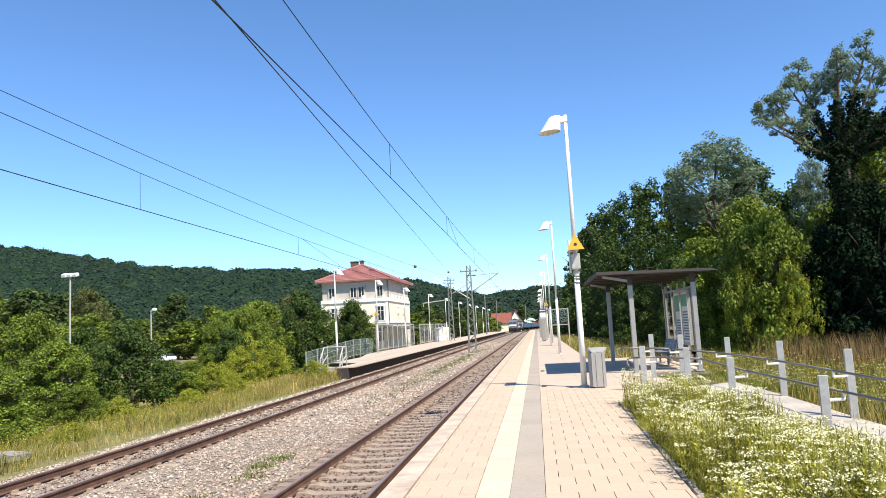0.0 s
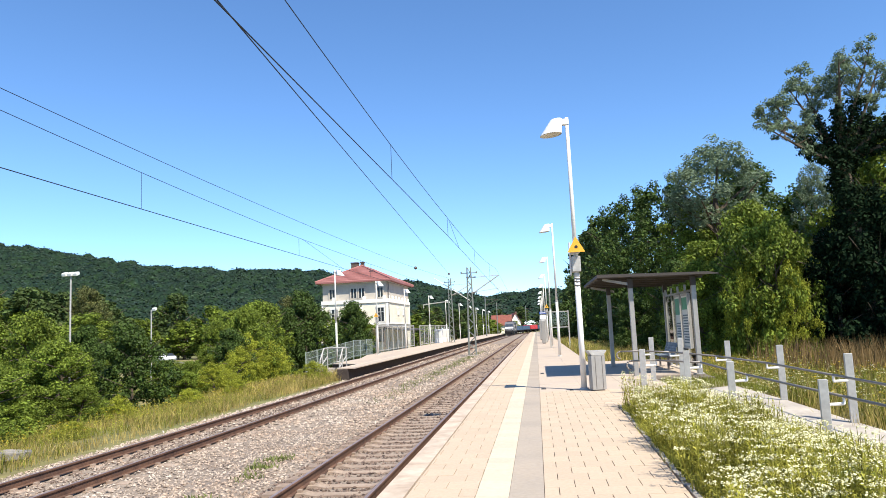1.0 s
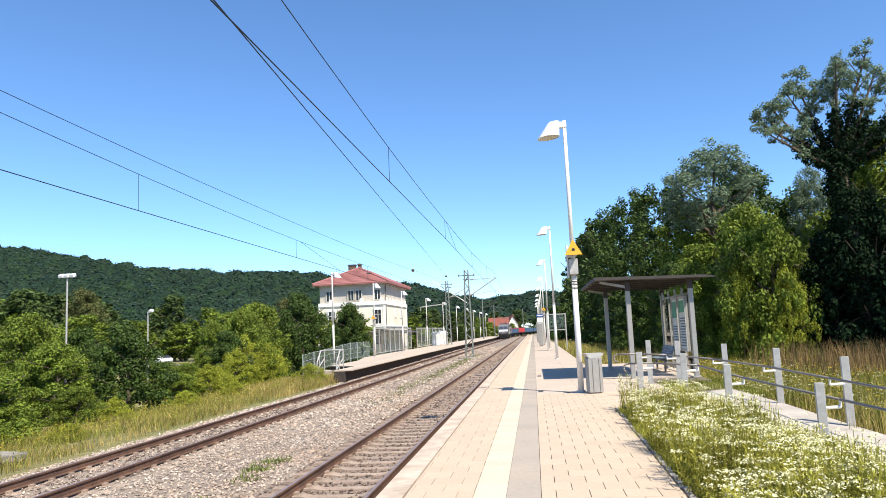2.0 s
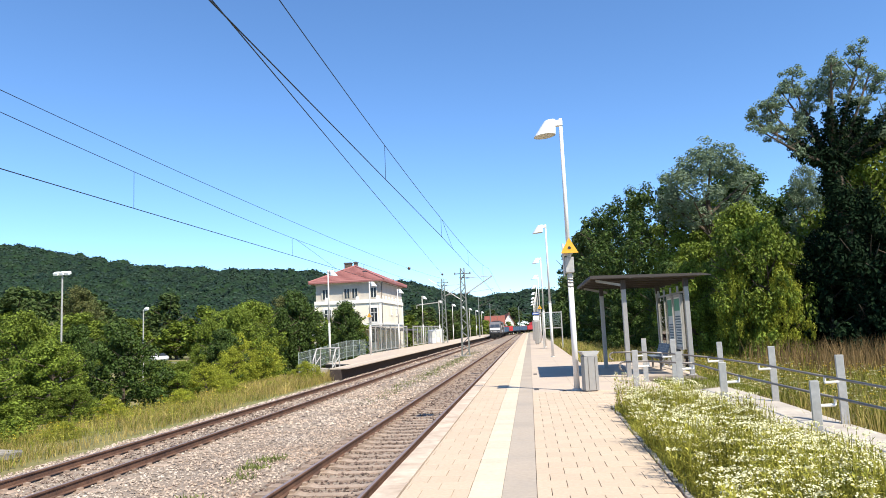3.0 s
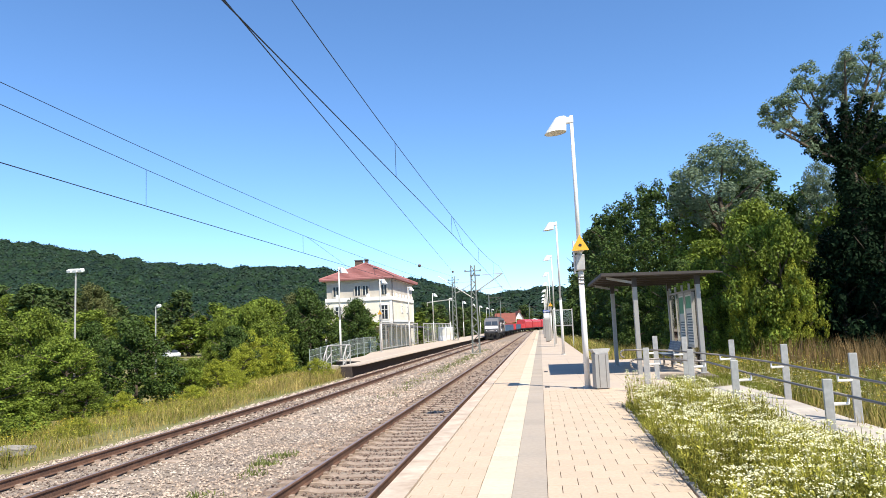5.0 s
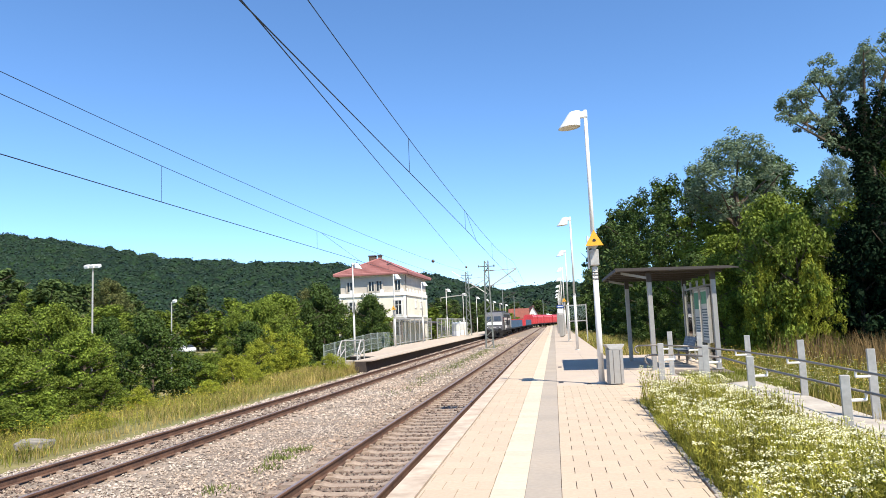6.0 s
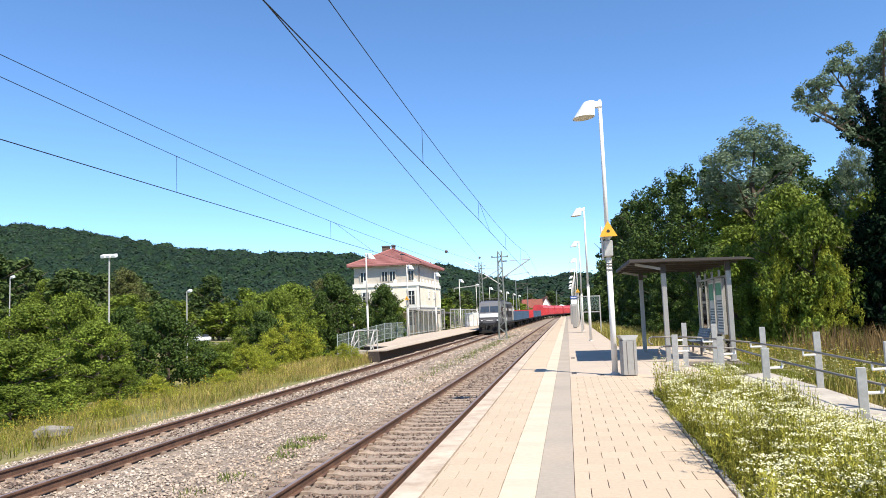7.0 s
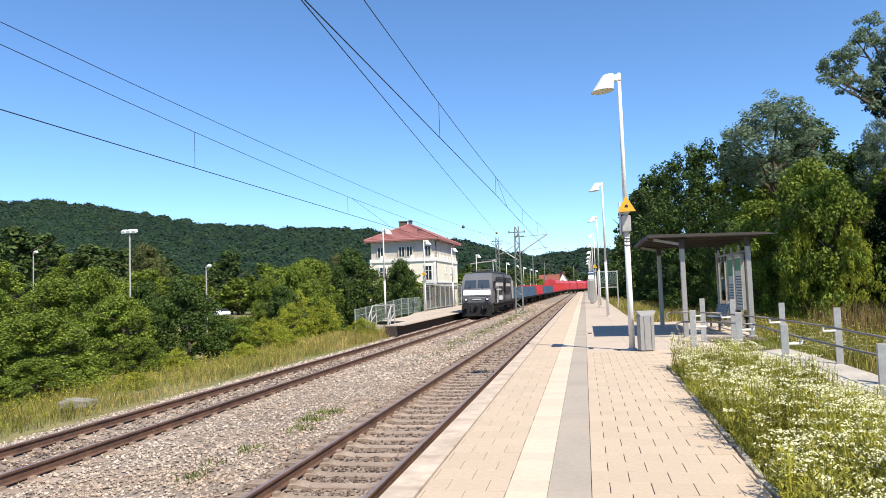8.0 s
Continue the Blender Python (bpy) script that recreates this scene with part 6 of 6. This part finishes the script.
# patches of higher and lower growth, lowest where the ramp begins
tall = (0.78 + 0.2 * np.sin(x * 2.7 + y * 1.1) + 0.16 * np.sin(y * 2.9 - x * 1.7)) * (1 - 0.4 * smooth01((x - 2.5) / 1.5))
build_flowers("wildflowers", x, y, ground_z(x, y) - 0.02, 0.36, 0.74, 61, "flower_white", 18, "dense white-flowering weeds beside the platform paving", tall=tall, wide=0.036)
x, y = scatter(1400, 1.4, 4.6, 3.5, 16, 62)
k = (x > np.array([right_side(v) for v in y])) & (x < 4.5 - 0.115 * (y - 6)) & ((y < 14.9) | (x > 2.8))
blades("weed_grass", x[k], y[k], ground_z(x[k], y[k]) - 0.02, 0.12, 0.36, 0.003, "weed", 63, "green grass between the white weeds")
rng = np.random.default_rng(68)
y = rng.uniform(4, 15, 3600)
x = np.array([right_side(v) for v in y]) + rng.normal(0.13, 0.05, 3600)
k = np.sin(y * 2.3) + np.sin(y * 5.1 + 1) + rng.normal(0, 0.5, 3600) > 0.3
blades("weed_fringe", x[k], y[k], 0 * x[k] - 0.03, 0.06, 0.2, 0.004, "weed", 69, "low weeds growing over the kerb stones", 0.6)
rng = np.random.default_rng(64)
x, y = rng.uniform(5.3, 11, 3200), rng.uniform(13, 34, 3200)
k = ((x > 6.3) | (y > 22)) & (np.sin(x * 1.3 + y * 0.4) + np.sin(y * 0.9 - x * 0.5) > -0.5)
build_flowers("wildflowers", x[k], y[k], ground_z(x[k], y[k]), 0.4, 0.8, 65, "flower_yellow", 9, "yellow wildflowers in the dry meadow", "green_grass")
x, y = rng.uniform(4.9, 10, 1800), rng.uniform(12, 30, 1800)
k = x > 6.0
build_flowers("wildflowers", x[k], y[k], ground_z(x[k], y[k]), 0.4, 0.75, 67, "flower_white", 10, "white wildflowers in the dry meadow", "green_grass")
x, y = rng.uniform(-16.5, -11.9, 900), rng.uniform(11, 40, 900)
build_flowers("wildflowers", x, y, ground_z(x, y), 0.3, 0.6, 66, "flower_yellow", 7, "scattered yellow flowers in the grass by the line")

x, y = np.random.default_rng(80).uniform(-16.5, -11.7, 5000), np.random.default_rng(81).uniform(33, 46, 5000)
blades("green_grass", x, y, ground_z(x, y) - 0.03, 0.25, 0.65, 0.009, "dry_grass", 82, "tall seeding grass in front of the far platform")

x, y = np.random.default_rng(85).uniform(8.5, 18, 3200), np.random.default_rng(86).uniform(22, 31, 3200)
blades("reeds", x, y, ground_z(x, y) - 0.03, 0.8, 1.55, 0.012, "reed", 87, "tall brown reeds in front of the wood", 0.14)

x, y = scatter(6000, 2.15, 7, 31.3, 75, 95)
blades("dry_grass", x, y, ground_z(x, y) - 0.03, 0.25, 0.7, 0.012, "dry_grass", 96, "dry grass along the rear edge of the platform", 0.25)

x, y = np.random.default_rng(101).uniform(3.4, 6.6, 5200), np.random.default_rng(102).uniform(17.0, 24, 5200)
k = (x > np.array([right_side(v) for v in y]) + 0.08) & (y > 18.9 - 1.6 * (x > 4.9))
blades("green_grass", x[k], y[k], np.interp(x[k], [3.3, 5.2, 6.5], [-0.08, -0.12, -0.55]), 0.06, 0.2, 0.007, "green_grass", 103, "green grass between the ramp and the shelter")
x, y = np.random.default_rng(104).uniform(5.0, 6.8, 500), np.random.default_rng(105).uniform(18.2, 23, 500)
k = (x > np.array([right_side(v) for v in y]) + 0.1) & (y > 18.9 - 0.7 * (x > 4.9))
build_flowers("wildflowers", x[k], y[k], ground_z(x[k], y[k]) + 0.25 * (x[k] < 5.2), 0.3, 0.6, 106, "flower_white", 10, "white wildflowers beside the ramp", "green_grass")

# weeds in the ballast between the tracks
wx, wy = [], []
rng = np.random.default_rng(70)
for cx, cy, n in ((-5.75, 14.3, 150), (-5.7, 15.2, 160), (-5.6, 13.3, 70), (-5.75, 11.5, 60), (-5.8, 9.7, 50), (-5.9, 10.6, 25), (-6.2, 30, 120), (-6.3, 36, 200), (-6.2, 43, 300), (-6.3, 50, 400), (-6.2, 58, 500), (-6.25, 66, 500), (-6.2, 76, 400)):
    s = 0.16 + 0.01 * (cy > 28) * cy
    wx.append(rng.normal(cx, min(s, 0.35), n)), wy.append(rng.normal(cy, s * (1 + 3 * (cy > 28)), n))
wx, wy = np.concatenate(wx), np.concatenate(wy)
blades("ballast_weeds", wx, wy, 0 * wx - 1.0, 0.05, 0.15, 0.012, "ballast_weed", 71, "small green weeds growing in the ballast", 0.5)

# small kerb stones along the paving edge
kerb = B()
box(kerb, -0.03, 0.03, -0.098, 0.098, -0.1, -0.006, 0.006)
row = thing("kerb", Matrix(), "row of small worn concrete kerb stones beside the weeds", "kerb", "", "structure")
first = part("kerb_stone", kerb, M["concrete"], row)
r = random.Random(90)
for k in range(55):
    y = 4.0 + 0.2 * k
    m = pose(1.27 + 0.02 * y + r.uniform(-0.012, 0.012), y, r.uniform(-0.015, 0.01), r.uniform(-2, 2), r.uniform(-3, 3), r.uniform(-4, 4))
    if k:
        piece("kerb_stone", first.data, m, row)
    else:
        first.matrix_basis = m

# stone slab in the grass
bm = B()
box(bm, -0.55, 0.55, -0.3, 0.3, 0, 0.26, 0.06)
bmesh.ops.subdivide_edges(bm, edges=bm.edges[:], cuts=2)
for v in bm.verts:
    v.co += Vector((noise.noise(v.co * 3), noise.noise(v.co * 3 + Vector((9, 0, 0))), noise.noise(v.co * 3 + Vector((0, 9, 0))))) * 0.08
rock = part("boulder", bm, M["rock"], None, "flat weathered grey stone block lying in the grass")
rock["category"] = "stone"
rock.matrix_basis = pose(-12.7, 16.0, -1.0, 0, 0, 20) @ Matrix.Diagonal((0.74, 0.8, 0.9, 1))


# ---- car park ----
def build_car(m, label):
    c = thing("car", m, label, "car", "parked cars")
    bm = B()
    prism(bm, [(-2.1, 0.3), (2.1, 0.3), (2.15, 0.7), (1.95, 0.9), (1.1, 0.98), (0.45, 1.42), (-1.1, 1.46), (-1.85, 1.0), (-2.15, 0.92)], -0.85, 0.85, "x")
    for v in bm.verts:
        if v.co.z > 1.2:
            v.co.x *= 0.8
    bmesh.ops.bevel(bm, geom=list(bm.edges), offset=0.06, segments=2, affect="EDGES")
    part("body", bm, M["car_white"], c, "white painted car body", True)
    for (y0, z0, w0), (y1, z1, w1), name in (((1.06, 1.02, 0.72), (0.52, 1.40, 0.58), "windscreen"), ((-1.82, 1.04, 0.70), (-1.18, 1.44, 0.56), "rear_window")):
        bm = B()
        d = 0.03 if y0 > 0 else -0.03
        lo = [bm.verts.new(q) for q in ((-w0, y0 + d, z0 + 0.02), (w0, y0 + d, z0 + 0.02), (w1, y1 + d, z1 + 0.02), (-w1, y1 + d, z1 + 0.02))]
        hi = [bm.verts.new(v.co - Vector((0, d, 0.03))) for v in lo]
        bm.faces.new(lo), bm.faces.new(hi[::-1])
        for i in range(4):
            bm.faces.new((lo[i], hi[i], hi[(i + 1) % 4], lo[(i + 1) % 4]))
        bmesh.ops.recalc_face_normals(bm, faces=bm.faces)
        part(name, bm, M["window"], c)
    for s in (-1, 1):
        bm = B()
        prism(bm, [(-1.5, 1.02), (0.9, 1.02), (0.4, 1.36), (-1.05, 1.39)], s * 0.80, s * 0.83, "x")
        part("side_window", bm, M["window"], c)
        for y in (-1.3, 1.3):
            bm = B()
            rod(bm, (s * 0.70, y, 0.32), (s * 0.87, y, 0.32), 0.32, None, 18)
            wheel = part("wheel", bm, M["black"], c)
            bm = B()
            rod(bm, (s * 0.86, y, 0.32), (s * 0.885, y, 0.32), 0.19, None, 12)
            part("rim", bm, M["galv"], wheel)


build_car(pose(-58.2, 106, -1.5, 0, 0, 60), "white hatchback car parked behind the bushes")
bm = B()
box(bm, -72, -44, 99, 112, -1.7, -1.5)
tagged(part("car_park", bm, M["asphalt"], None, "grey asphalt car park behind the bushes"), category="car park", kind="structure")


def build_floodlight(m, h, heads, label):
    f = thing("street_lamp", m, label, "lamp post", "car park lamps")
    bm = B()
    rod(bm, (0, 0, -0.3), (0, 0, h), 0.055, 0.04, 10)
    part("pole", bm, M["galv"], f)
    if heads > 1:
        bm = B()
        rod(bm, (-0.35, 0, h), (0.35, 0, h), 0.03, None, 8)
        part("cross_arm", bm, M["galv"], f)
    for k in range(heads):
        x = (k - (heads - 1) / 2) * 0.30 + (0.25 if heads == 1 else 0)
        bm = B()
        box(bm, x - 0.12, x + 0.12, -0.14, 0.12, -0.04, 0.12, 0.02, None)
        bmesh.ops.transform(bm, matrix=Matrix.Translation((0, 0, h)) @ Matrix.Rotation(0.35, 4, "X"), verts=bm.verts)
        part("lamp_head", bm, M["lamp_white"], f, "pale floodlight head")


build_floodlight(pose(-23.1, 33, -1.5), 6.75, 3, "tall floodlight mast with three heads in the car park")
build_floodlight(pose(-25.9, 45.5, -1.5), 5.4, 1, "slim single-headed lamp in the car park")
build_floodlight(pose(-42, 48, -1.5), 7.2, 1, "slim single-headed lamp in the car park")


# ---- what moves: the train runs in along the far track ----
def motions():
    for vehicle, back in TRAIN:
        rows = []
        for k in range(17):
            t = k * 0.5
            rows.append((t, train_pose(229 - 18.5 * t - 0.33 * t * t, back)))
        walk(vehicle, rows)


motions()
